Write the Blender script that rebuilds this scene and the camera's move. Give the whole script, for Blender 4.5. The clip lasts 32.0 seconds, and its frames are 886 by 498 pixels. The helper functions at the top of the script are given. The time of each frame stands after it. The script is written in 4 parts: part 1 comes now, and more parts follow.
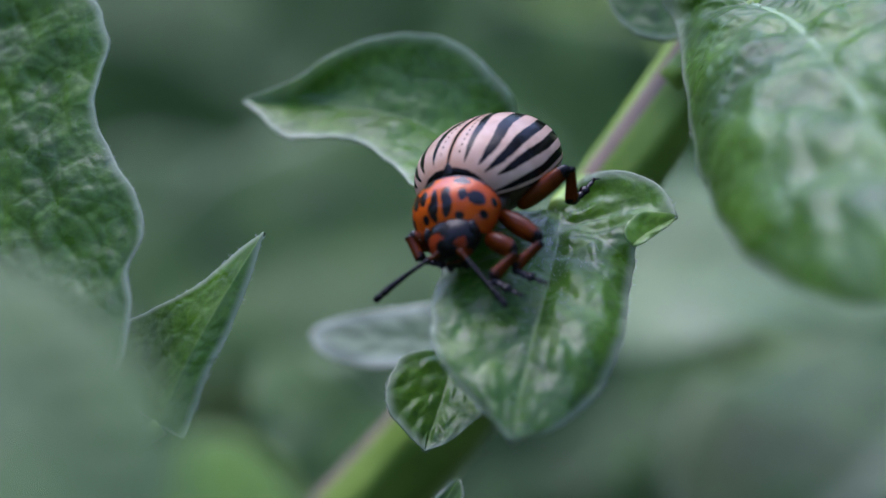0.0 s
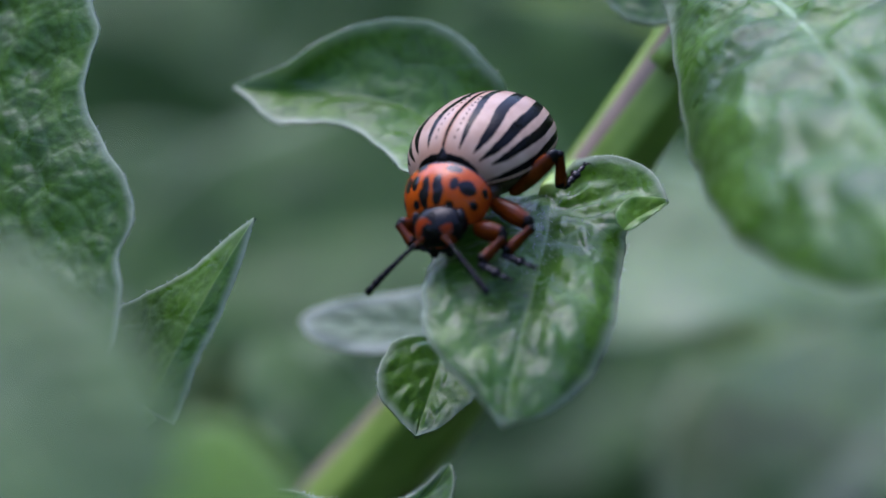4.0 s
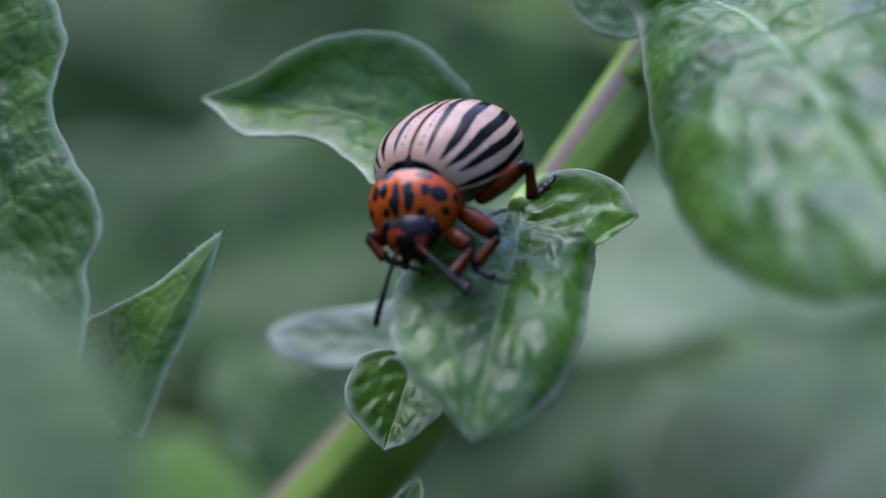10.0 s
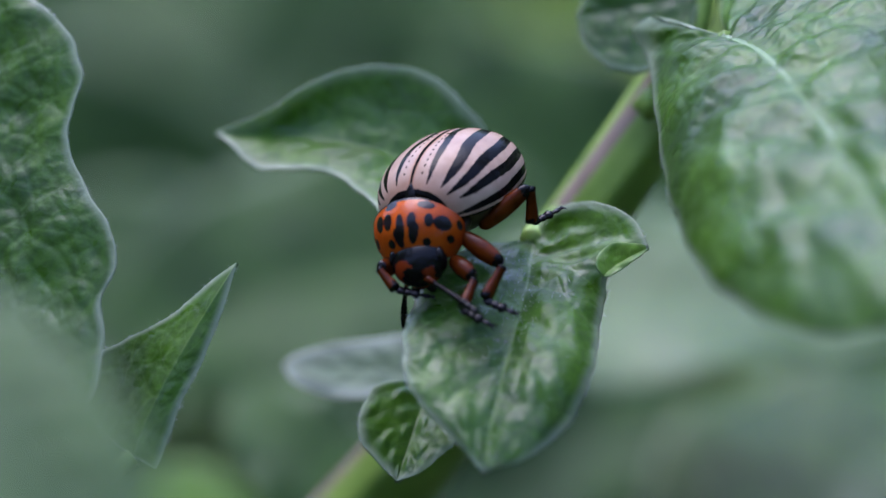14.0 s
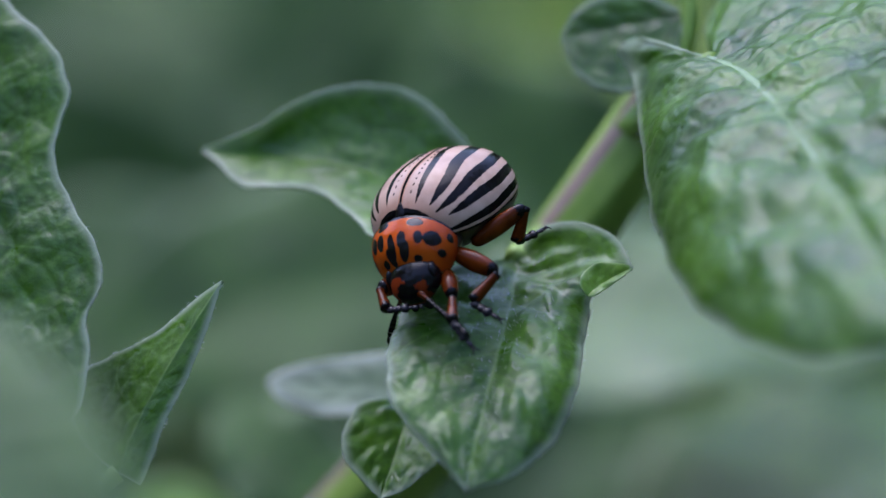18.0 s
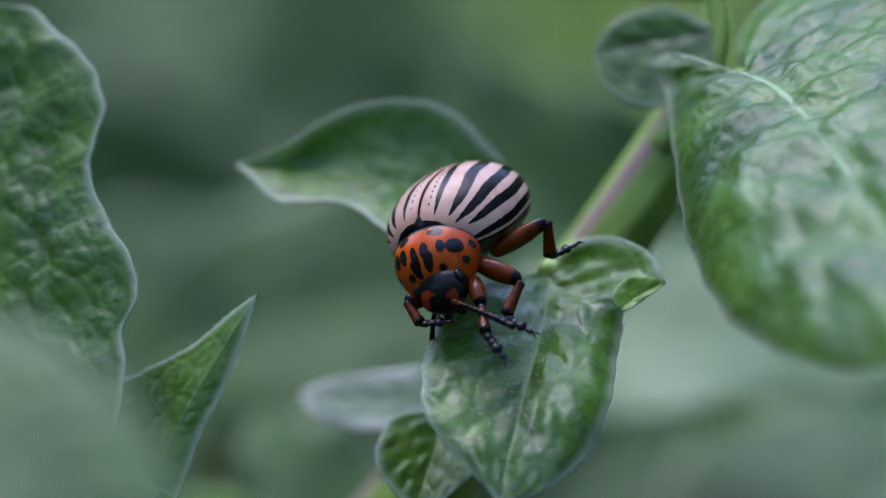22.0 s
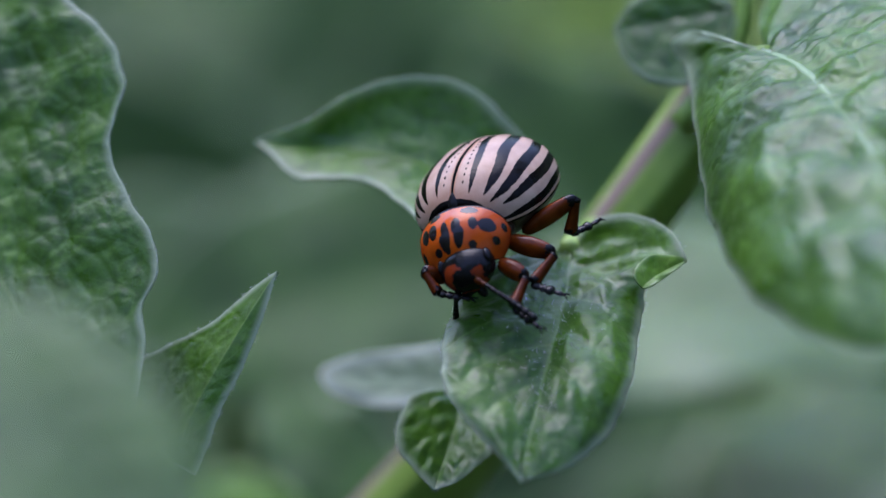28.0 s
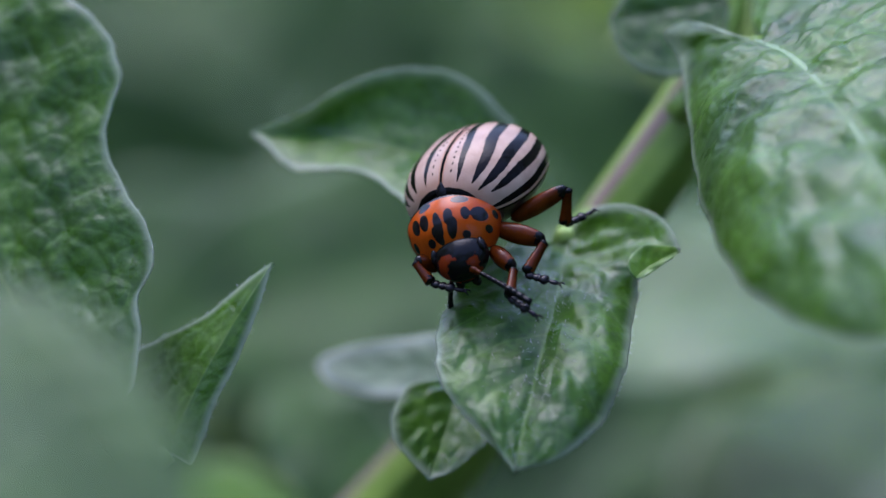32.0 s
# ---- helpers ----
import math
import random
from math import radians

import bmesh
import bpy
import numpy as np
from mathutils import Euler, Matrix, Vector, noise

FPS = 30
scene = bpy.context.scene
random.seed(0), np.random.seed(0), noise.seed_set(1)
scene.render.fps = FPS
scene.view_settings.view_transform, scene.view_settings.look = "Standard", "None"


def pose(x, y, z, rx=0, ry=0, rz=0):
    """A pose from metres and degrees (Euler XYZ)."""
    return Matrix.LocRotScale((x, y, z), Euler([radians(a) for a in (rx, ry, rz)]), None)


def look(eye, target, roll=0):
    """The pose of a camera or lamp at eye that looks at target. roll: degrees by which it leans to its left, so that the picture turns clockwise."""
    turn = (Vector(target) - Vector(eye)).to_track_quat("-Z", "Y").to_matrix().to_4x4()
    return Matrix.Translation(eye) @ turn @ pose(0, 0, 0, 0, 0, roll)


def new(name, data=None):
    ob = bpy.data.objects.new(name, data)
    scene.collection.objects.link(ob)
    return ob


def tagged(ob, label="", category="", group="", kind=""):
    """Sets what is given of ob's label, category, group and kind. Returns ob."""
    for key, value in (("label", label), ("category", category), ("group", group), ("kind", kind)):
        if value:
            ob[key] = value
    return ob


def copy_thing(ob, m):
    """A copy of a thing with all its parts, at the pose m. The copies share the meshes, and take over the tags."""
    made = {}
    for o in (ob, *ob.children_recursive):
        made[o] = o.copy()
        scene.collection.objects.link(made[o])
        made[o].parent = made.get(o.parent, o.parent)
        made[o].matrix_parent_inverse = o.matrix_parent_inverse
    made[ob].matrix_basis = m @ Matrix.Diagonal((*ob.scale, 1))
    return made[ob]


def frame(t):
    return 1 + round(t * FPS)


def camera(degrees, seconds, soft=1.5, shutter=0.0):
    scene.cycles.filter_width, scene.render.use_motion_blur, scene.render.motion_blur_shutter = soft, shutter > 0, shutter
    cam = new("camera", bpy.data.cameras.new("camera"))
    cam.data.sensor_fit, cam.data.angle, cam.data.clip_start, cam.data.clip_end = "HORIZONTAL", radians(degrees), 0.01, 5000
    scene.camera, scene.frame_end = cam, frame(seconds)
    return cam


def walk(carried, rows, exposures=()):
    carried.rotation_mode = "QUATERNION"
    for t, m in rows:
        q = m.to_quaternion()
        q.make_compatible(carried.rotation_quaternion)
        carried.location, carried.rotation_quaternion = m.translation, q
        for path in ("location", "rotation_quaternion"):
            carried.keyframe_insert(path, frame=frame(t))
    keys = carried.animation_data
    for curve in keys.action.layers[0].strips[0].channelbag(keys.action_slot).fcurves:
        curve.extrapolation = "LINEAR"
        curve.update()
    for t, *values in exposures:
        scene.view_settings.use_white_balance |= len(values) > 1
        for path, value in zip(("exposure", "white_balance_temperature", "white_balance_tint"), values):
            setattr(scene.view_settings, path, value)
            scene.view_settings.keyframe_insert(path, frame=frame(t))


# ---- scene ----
cam = camera(8.4, 32.0, soft=1.5)
PATH = [
    (0, pose(0.00000, -0.25377, 0.51833, 65.002, -0.001, -0.002)),
    (0.5, pose(-0.00019, -0.25579, 0.51936, 64.931, -0.054, -0.029)),
    (1, pose(-0.00095, -0.25432, 0.51860, 64.859, 0.014, -0.190)),
    (1.5, pose(-0.00163, -0.25326, 0.51790, 64.890, -0.030, -0.329)),
    (2, pose(-0.00159, -0.25334, 0.51813, 64.836, -0.121, -0.331)),
    (2.5, pose(-0.00036, -0.25388, 0.51776, 64.996, -0.052, -0.062)),
    (4.5, pose(-0.00100, -0.25364, 0.51792, 64.931, 0.008, -0.317)),
    (5, pose(-0.00145, -0.25366, 0.51808, 64.910, -0.090, -0.383)),
    (5.5, pose(-0.00129, -0.25344, 0.51781, 64.827, -0.151, -0.464)),
    (6, pose(-0.00205, -0.25355, 0.51809, 64.775, -0.268, -0.673)),
    (6.5, pose(-0.00084, -0.25310, 0.51746, 64.785, -0.152, -0.500)),
    (7, pose(-0.00013, -0.25320, 0.51745, 64.786, -0.158, -0.474)),
    (7.5, pose(0.00046, -0.25309, 0.51738, 64.817, -0.119, -0.435)),
    (8, pose(0.00096, -0.25367, 0.51791, 64.957, -0.043, -0.251)),
    (8.5, pose(0.00081, -0.25365, 0.51787, 65.041, -0.027, -0.272)),
    (9, pose(-0.00025, -0.25332, 0.51820, 65.010, -0.137, -0.426)),
    (9.5, pose(-0.00135, -0.25286, 0.51778, 65.008, -0.219, -0.550)),
    (10, pose(-0.00053, -0.25271, 0.51754, 65.045, -0.253, -0.427)),
    (10.5, pose(-0.00148, -0.25292, 0.51801, 64.977, -0.294, -0.476)),
    (11, pose(0.00091, -0.25385, 0.51796, 65.159, -0.194, -0.017)),
    (11.5, pose(0.00009, -0.25581, 0.51935, 65.116, -0.190, -0.202)),
    (12, pose(0.00131, -0.25533, 0.51869, 65.167, -0.147, 0.013)),
    (12.5, pose(0.00114, -0.25463, 0.51806, 65.339, -0.102, 0.001)),
    (13, pose(0.00039, -0.25469, 0.51840, 65.264, -0.121, -0.228)),
    (13.5, pose(0.00034, -0.25529, 0.51828, 65.378, -0.097, -0.168)),
    (14, pose(0.00079, -0.25485, 0.51834, 65.386, -0.052, -0.094)),
    (14.5, pose(0.00060, -0.25510, 0.51839, 65.498, -0.063, -0.097)),
    (15, pose(-0.00022, -0.25567, 0.51895, 65.407, -0.259, -0.351)),
    (15.5, pose(-0.00032, -0.25593, 0.51915, 65.366, -0.251, -0.366)),
    (17.5, pose(-0.00001, -0.25437, 0.51850, 65.290, -0.354, -0.252)),
    (18, pose(0.00053, -0.25547, 0.51956, 65.393, -0.437, -0.135)),
    (18.5, pose(0.00044, -0.25604, 0.51943, 65.626, -0.415, -0.010)),
    (19, pose(0.00120, -0.25552, 0.51893, 65.710, -0.307, 0.178)),
    (19.5, pose(-0.00028, -0.25670, 0.51977, 65.569, -0.312, -0.165)),
    (20, pose(0.00077, -0.25692, 0.51937, 65.704, -0.229, 0.104)),
    (20.5, pose(-0.00074, -0.25670, 0.51952, 65.674, -0.409, -0.194)),
    (21, pose(-0.00161, -0.25694, 0.52018, 65.571, -0.543, -0.288)),
    (21.5, pose(-0.00046, -0.25687, 0.51960, 65.627, -0.498, -0.064)),
    (22, pose(-0.00091, -0.25683, 0.51976, 65.605, -0.484, -0.081)),
    (22.5, pose(0.00030, -0.25716, 0.51976, 65.610, -0.519, 0.137)),
    (23, pose(-0.00034, -0.25711, 0.52011, 65.650, -0.451, -0.009)),
    (23.5, pose(0.00049, -0.25733, 0.52026, 65.647, -0.468, 0.175)),
    (24, pose(0.00034, -0.25721, 0.52020, 65.671, -0.414, 0.178)),
    (24.5, pose(-0.00040, -0.25701, 0.52001, 65.656, -0.460, 0.163)),
    (25, pose(-0.00225, -0.25516, 0.51921, 65.582, -0.517, -0.246)),
    (25.5, pose(-0.00172, -0.25612, 0.52015, 65.429, -0.631, -0.049)),
    (26, pose(-0.00228, -0.25640, 0.52000, 65.406, -0.587, -0.208)),
    (26.5, pose(-0.00135, -0.25632, 0.51981, 65.295, -0.540, -0.010)),
    (28.5, pose(-0.00191, -0.25620, 0.51902, 65.483, -0.602, -0.014)),
    (29, pose(0.00013, -0.25813, 0.51979, 65.400, -0.521, 0.339)),
    (29.5, pose(-0.00084, -0.25728, 0.51940, 65.342, -0.365, 0.083)),
    (30, pose(-0.00007, -0.25734, 0.51955, 65.306, -0.425, 0.263)),
    (30.5, pose(-0.00056, -0.25697, 0.51956, 65.280, -0.420, 0.155)),
    (31, pose(0.00087, -0.25764, 0.51969, 65.362, -0.448, 0.446)),
    (31.5, pose(0.00037, -0.25751, 0.51983, 65.340, -0.368, 0.291)),
    (32, pose(-0.00015, -0.25729, 0.51969, 65.351, -0.310, 0.168)),
]
walk(cam, PATH, exposures=[(0, 1.99, 5610, 25), (32, 1.99, 5610, 25)])
cam.data.dof.use_dof = True
cam.data.dof.focus_distance = 0.2812
cam.data.dof.aperture_fstop = 20.0

# ---------------------------------------------------------------- light
world = bpy.data.worlds.new("overcast_sky")
scene.world = world
world.use_nodes = True
wn = world.node_tree.nodes
sky = wn.new("ShaderNodeTexSky")
sky.sky_type, sky.sun_disc = "NISHITA", False
sky.sun_elevation, sky.sun_rotation = radians(58), radians(-30)
sky.air_density, sky.dust_density, sky.ozone_density = 1.0, 1.5, 1.0
wn["Background"].inputs["Strength"].default_value = 0.15
world.node_tree.links.new(sky.outputs["Color"], wn["Background"].inputs["Color"])

sun = new("sun", bpy.data.lights.new("sun", "SUN"))
sun.data.energy, sun.data.angle, sun.data.color = 0.5, radians(50), (1.0, 0.97, 0.93)
sun.matrix_world = look((-0.4, 0.7, 1.6), (0, 0, 0.4))

# ---------------------------------------------------------------- frame of the plan
# millimetres across, up and away, in a frame that leans 25 degrees and is centred 0.4 m over the soil
LEAN, BASE = radians(25), Vector((0, 0, 0.40))


def way(r, u, d):
    return Vector((r, d * math.cos(LEAN) + u * math.sin(LEAN), u * math.cos(LEAN) - d * math.sin(LEAN)))


def plan(r, u, d):
    return BASE + way(r, u, d) / 1000


# ---------------------------------------------------------------- materials
def material(name, rough=0.5, spec=0.5):
    m = bpy.data.materials.new(name)
    m.use_nodes = True
    b = m.node_tree.nodes["Principled BSDF"]
    b.inputs["Roughness"].default_value = rough
    b.inputs["Specular IOR Level"].default_value = spec
    return m, m.node_tree.nodes, m.node_tree.links, b


def noise_node(nodes, links, scale, detail=3.0, rough=0.55, coords="Object"):
    tc = nodes.new("ShaderNodeTexCoord")
    n = nodes.new("ShaderNodeTexNoise")
    n.inputs["Scale"].default_value, n.inputs["Detail"].default_value = scale, detail
    n.inputs["Roughness"].default_value = rough
    links.new(tc.outputs[coords], n.inputs["Vector"])
    return n.outputs["Fac"]


def ramp_node(nodes, links, fac, stops, mode="LINEAR"):
    r = nodes.new("ShaderNodeValToRGB")
    r.color_ramp.interpolation = mode
    e = r.color_ramp.elements
    while len(e) < len(stops):
        e.new(0.5)
    for k, (p, c) in enumerate(stops):
        e[k].position, e[k].color = p, (*c, 1) if len(c) == 3 else c
    links.new(fac, r.inputs["Fac"])
    return r.outputs["Color"]


def mix_node(nodes, links, fac, a, b, kind="MIX"):
    m = nodes.new("ShaderNodeMix")
    m.data_type, m.blend_type = "RGBA", kind
    if isinstance(fac, float):
        m.inputs[0].default_value = fac
    else:
        links.new(fac, m.inputs[0])
    for k, v in ((6, a), (7, b)):
        if isinstance(v, tuple):
            m.inputs[k].default_value = (*v, 1)
        else:
            links.new(v, m.inputs[k])
    return m.outputs[2]


def attribute_node(nodes, name):
    a = nodes.new("ShaderNodeAttribute")
    a.attribute_name = name
    return a.outputs["Fac"]


def bump_node(nodes, links, bsdf, height, distance, strength=1.0):
    b = nodes.new("ShaderNodeBump")
    b.inputs["Distance"].default_value, b.inputs["Strength"].default_value = distance, strength
    links.new(height, b.inputs["Height"])
    links.new(b.outputs["Normal"], bsdf.inputs["Normal"])


def leaf_material(name, dark, light, vein, rim, rough, glow, relief, gloss=0.43):
    """Leaf skin: two greens in blotches, side veins and a net of small ones, a rim pale with down and painted edge
    light, a little light let through.
    """
    m, n, l, b = material(name, rough, gloss)
    b.inputs["Sheen Weight"].default_value, b.inputs["Sheen Roughness"].default_value = 0.03, 0.4
    blotch = ramp_node(n, l, noise_node(n, l, 210, 4), [(0.32, dark), (0.66, light)])
    fine = ramp_node(n, l, noise_node(n, l, 2300, 3), [(0.3, (0.70, 0.72, 0.72)), (0.7, (1.2, 1.18, 1.16))])
    c = mix_node(n, l, 1.0, blotch, fine, "MULTIPLY")
    ping = n.new("ShaderNodeMath")
    ping.operation = "PINGPONG"
    l.new(attribute_node(n, "phase"), ping.inputs[0])
    ping.inputs[1].default_value = 0.5
    wob = n.new("ShaderNodeMath")
    wob.operation = "MULTIPLY_ADD"
    l.new(noise_node(n, l, 900, 2), wob.inputs[0])
    wob.inputs[1].default_value = 0.06
    l.new(ping.outputs[0], wob.inputs[2])
    side_vein = ramp_node(n, l, wob.outputs[0], [(0.035, (1, 1, 1)), (0.085, (0, 0, 0))])
    tc = n.new("ShaderNodeTexCoord")
    vor = n.new("ShaderNodeTexVoronoi")
    vor.feature = "DISTANCE_TO_EDGE"
    vor.inputs["Scale"].default_value = 760
    l.new(tc.outputs["Object"], vor.inputs["Vector"])
    net = ramp_node(n, l, vor.outputs["Distance"], [(0.0, (1, 1, 1)), (0.10, (0, 0, 0))])
    lines = mix_node(n, l, 0.18, side_vein, net, "LIGHTEN")
    strength = mix_node(n, l, 1.0, lines, (0.30, 0.30, 0.30), "MULTIPLY")
    c = mix_node(n, l, strength, c, vein)
    c = mix_node(n, l, attribute_node(n, "vein"), c, vein)
    c = mix_node(n, l, attribute_node(n, "rim"), c, rim)
    l.new(c, b.inputs["Base Color"])
    l.new(ramp_node(n, l, noise_node(n, l, 700, 3), [(0.35, (rough - 0.09,) * 3), (0.65, (rough + 0.12,) * 3)]), b.inputs["Roughness"])
    pillow = ramp_node(n, l, vor.outputs["Distance"], [(0.0, (0, 0, 0)), (0.20, (1, 1, 1))], "EASE")
    grain = noise_node(n, l, 2800, 4, 0.7)
    both = mix_node(n, l, 0.62, pillow, grain)
    bump_node(n, l, b, both, 0.00012, relief)
    t = n.new("ShaderNodeBsdfTranslucent")
    l.new(mix_node(n, l, 1.0, c, (1.3, 1.5, 0.5), "MULTIPLY"), t.inputs["Color"])
    mix = n.new("ShaderNodeMixShader")
    mix.inputs[0].default_value = glow
    l.new(b.outputs[0], mix.inputs[1])
    l.new(t.outputs[0], mix.inputs[2])
    l.new(mix.outputs[0], n["Material Output"].inputs["Surface"])
    return m


LEAF_TOP = leaf_material("leaf_upper_skin", (0.026, 0.080, 0.005), (0.088, 0.205, 0.012), (0.13, 0.24, 0.05), (0.38, 0.44, 0.31), 0.35, 0.30, 0.5)
# paler than LEAF_TOP: sky sheen put into the colour
LEAF_PALE = leaf_material("pale_sheen_leaf_skin", (0.13, 0.20, 0.11), (0.21, 0.29, 0.17), (0.26, 0.34, 0.22), (0.46, 0.50, 0.42), 0.5, 0.15, 0.3)
LEAF_YOUNG = leaf_material("fresh_yellow_green_skin", (0.12, 0.26, 0.015), (0.19, 0.36, 0.03), (0.26, 0.40, 0.08), (0.30, 0.42, 0.18), 0.4, 0.35, 0.5)
# lighter and greyer than LEAF_TOP: sky sheen painted into the green
LEAF_HAZE = leaf_material("sheen_greyed_leaf_skin", (0.07, 0.135, 0.030), (0.12, 0.205, 0.050), (0.20, 0.30, 0.13), (0.30, 0.38, 0.25), 0.45, 0.25, 0.3)
# bluer green for leaves behind: their blurred sky sheen is in the colour
LEAF_FAR = leaf_material("blue_sheen_field_leaf_skin", (0.032, 0.070, 0.015), (0.090, 0.178, 0.034), (0.15, 0.26, 0.08), (0.28, 0.36, 0.22), 0.45, 0.25, 0.3, 0.25)
LEAF_UNDER = leaf_material("leaf_under_skin", (0.10, 0.20, 0.06), (0.16, 0.28, 0.08), (0.24, 0.36, 0.15), (0.36, 0.45, 0.31), 0.6, 0.25, 0.6)


def plain_material(name, a, b, scale, rough, spec=0.5, bump=0.0):
    m, n, l, p = material(name, rough, spec)
    f = noise_node(n, l, scale, 4)
    l.new(ramp_node(n, l, f, [(0.3, a), (0.7, b)]), p.inputs["Base Color"])
    if bump:
        bump_node(n, l, p, f, bump, 0.6)
    return m


RIB = plain_material("midrib_skin", (0.11, 0.20, 0.06), (0.18, 0.28, 0.11), 900, 0.5)
STEM = plain_material("stem_skin", (0.18, 0.30, 0.04), (0.28, 0.41, 0.07), 300, 0.45, 0.5, 0.0001)
STEM_BROWN = plain_material("stem_purple_brown_skin", (0.19, 0.135, 0.10), (0.27, 0.20, 0.15), 300, 0.5, 0.5, 0.0001)
SOIL = plain_material("dark_soil", (0.02, 0.016, 0.012), (0.07, 0.055, 0.04), 60, 0.95, 0.2, 0.01)
HAIR = plain_material("leaf_down", (0.5, 0.55, 0.45), (0.65, 0.68, 0.6), 500, 0.5)


def shell_material(name, ground, mark, rough, grain, gloss=0.3, coat=0.05, ragged=4600):
    """Glossy beetle shell: a ground colour with dark marks whose edges are pitted."""
    m, n, l, b = material(name, rough, gloss)
    a = attribute_node(n, "mark")
    pit = noise_node(n, l, ragged, 2, 0.6)
    add = n.new("ShaderNodeMath")
    add.operation = "MULTIPLY_ADD"
    l.new(pit, add.inputs[0])
    add.inputs[1].default_value = 0.5
    l.new(a, add.inputs[2])
    edge = ramp_node(n, l, add.outputs[0], [(0.71, (0, 0, 0)), (0.79, (1, 1, 1))])
    base = ramp_node(n, l, noise_node(n, l, 900, 3), [(0.3, ground[0]), (0.7, ground[1])])
    warm = mix_node(n, l, attribute_node(n, "tint"), base, ground[2])
    l.new(mix_node(n, l, edge, warm, mark), b.inputs["Base Color"])
    b.inputs["Coat Weight"].default_value, b.inputs["Coat Roughness"].default_value = coat, 0.14
    bump_node(n, l, b, noise_node(n, l, grain, 2), 0.00005, 0.3)
    return m


ELYTRON = shell_material("cream_striped_shell", ((0.40, 0.255, 0.18), (0.53, 0.365, 0.27), (0.36, 0.12, 0.04)), (0.005, 0.004, 0.004), 0.17, 6500, 0.09, 0.02)
PRONOTUM = shell_material("orange_spotted_shell", ((0.36, 0.050, 0.002), (0.53, 0.088, 0.003), (0.18, 0.015, 0.002)), (0.008, 0.005, 0.006), 0.13, 9000, 0.15, 0.28, 2200)
HEAD = shell_material("orange_black_head_shell", ((0.12, 0.016, 0.003), (0.20, 0.026, 0.004), (0.08, 0.010, 0.003)), (0.005, 0.004, 0.004), 0.19, 8000, 0.12, 0.10)
LEG_SHELL = shell_material("orange_brown_leg_shell", ((0.045, 0.008, 0.001), (0.125, 0.023, 0.002), (0.12, 0.018, 0.003)), (0.005, 0.004, 0.004), 0.16, 7000, 0.12, 0.08)
BLACK_SHELL = plain_material("black_shell", (0.005, 0.004, 0.005), (0.012, 0.009, 0.010), 2500, 0.25, 0.2, 0.00003)
BELLY = plain_material("dark_brown_belly_shell", (0.02, 0.010, 0.008), (0.06, 0.022, 0.012), 1500, 0.4)

# ---------------------------------------------------------------- making meshes
ORIGIN = {}


def thing(name, place, label, category, group=""):
    ob = new(name)
    ob.empty_display_size = 0.01
    ob.location = place
    ORIGIN[ob] = Vector(place)
    return tagged(ob, label, category, group)


def hang(name, mesh, parent, label=""):
    """Links a mesh given in world places as a part of a thing, or of a part of it."""
    ob = new(name, mesh)
    ob.parent = parent
    o = ORIGIN.get(parent, Vector())
    mesh.transform(Matrix.Translation(-o))
    ORIGIN[ob] = o
    for p in mesh.polygons:
        p.use_smooth = True
    return tagged(ob, label)


def grid_mesh(name, top, bottom, materials, values):
    """A closed sheet from two grids of places (rows x columns x 3), with named values for each place of the grid."""
    a, b = top.shape[:2]
    n = a * b
    idx = np.arange(n).reshape(a, b)
    quad = np.stack([idx[:-1, :-1], idx[:-1, 1:], idx[1:, 1:], idx[1:, :-1]], -1).reshape(-1, 4)
    ring = np.concatenate([idx[0, :], idx[1:, -1], idx[-1, -2::-1], idx[-2:0:-1, 0]])
    nxt = np.roll(ring, -1)
    side = np.stack([nxt, ring, ring + n, nxt + n], -1)
    faces = np.concatenate([quad, quad[:, ::-1] + n, side])
    me = bpy.data.meshes.new(name)
    me.from_pydata(np.concatenate([top.reshape(-1, 3), bottom.reshape(-1, 3)]).tolist(), [], faces.tolist())
    for m in materials:
        me.materials.append(m)
    if len(materials) > 1:
        me.polygons.foreach_set("material_index", np.concatenate([np.zeros(len(quad)), np.ones(len(quad)), np.zeros(len(side))]).astype(np.int32))
    for key, v in values.items():
        at = me.attributes.new(key, "FLOAT", "POINT")
        at.data.foreach_set("value", np.concatenate([v.ravel(), v.ravel()]).astype(np.float32))
    return me


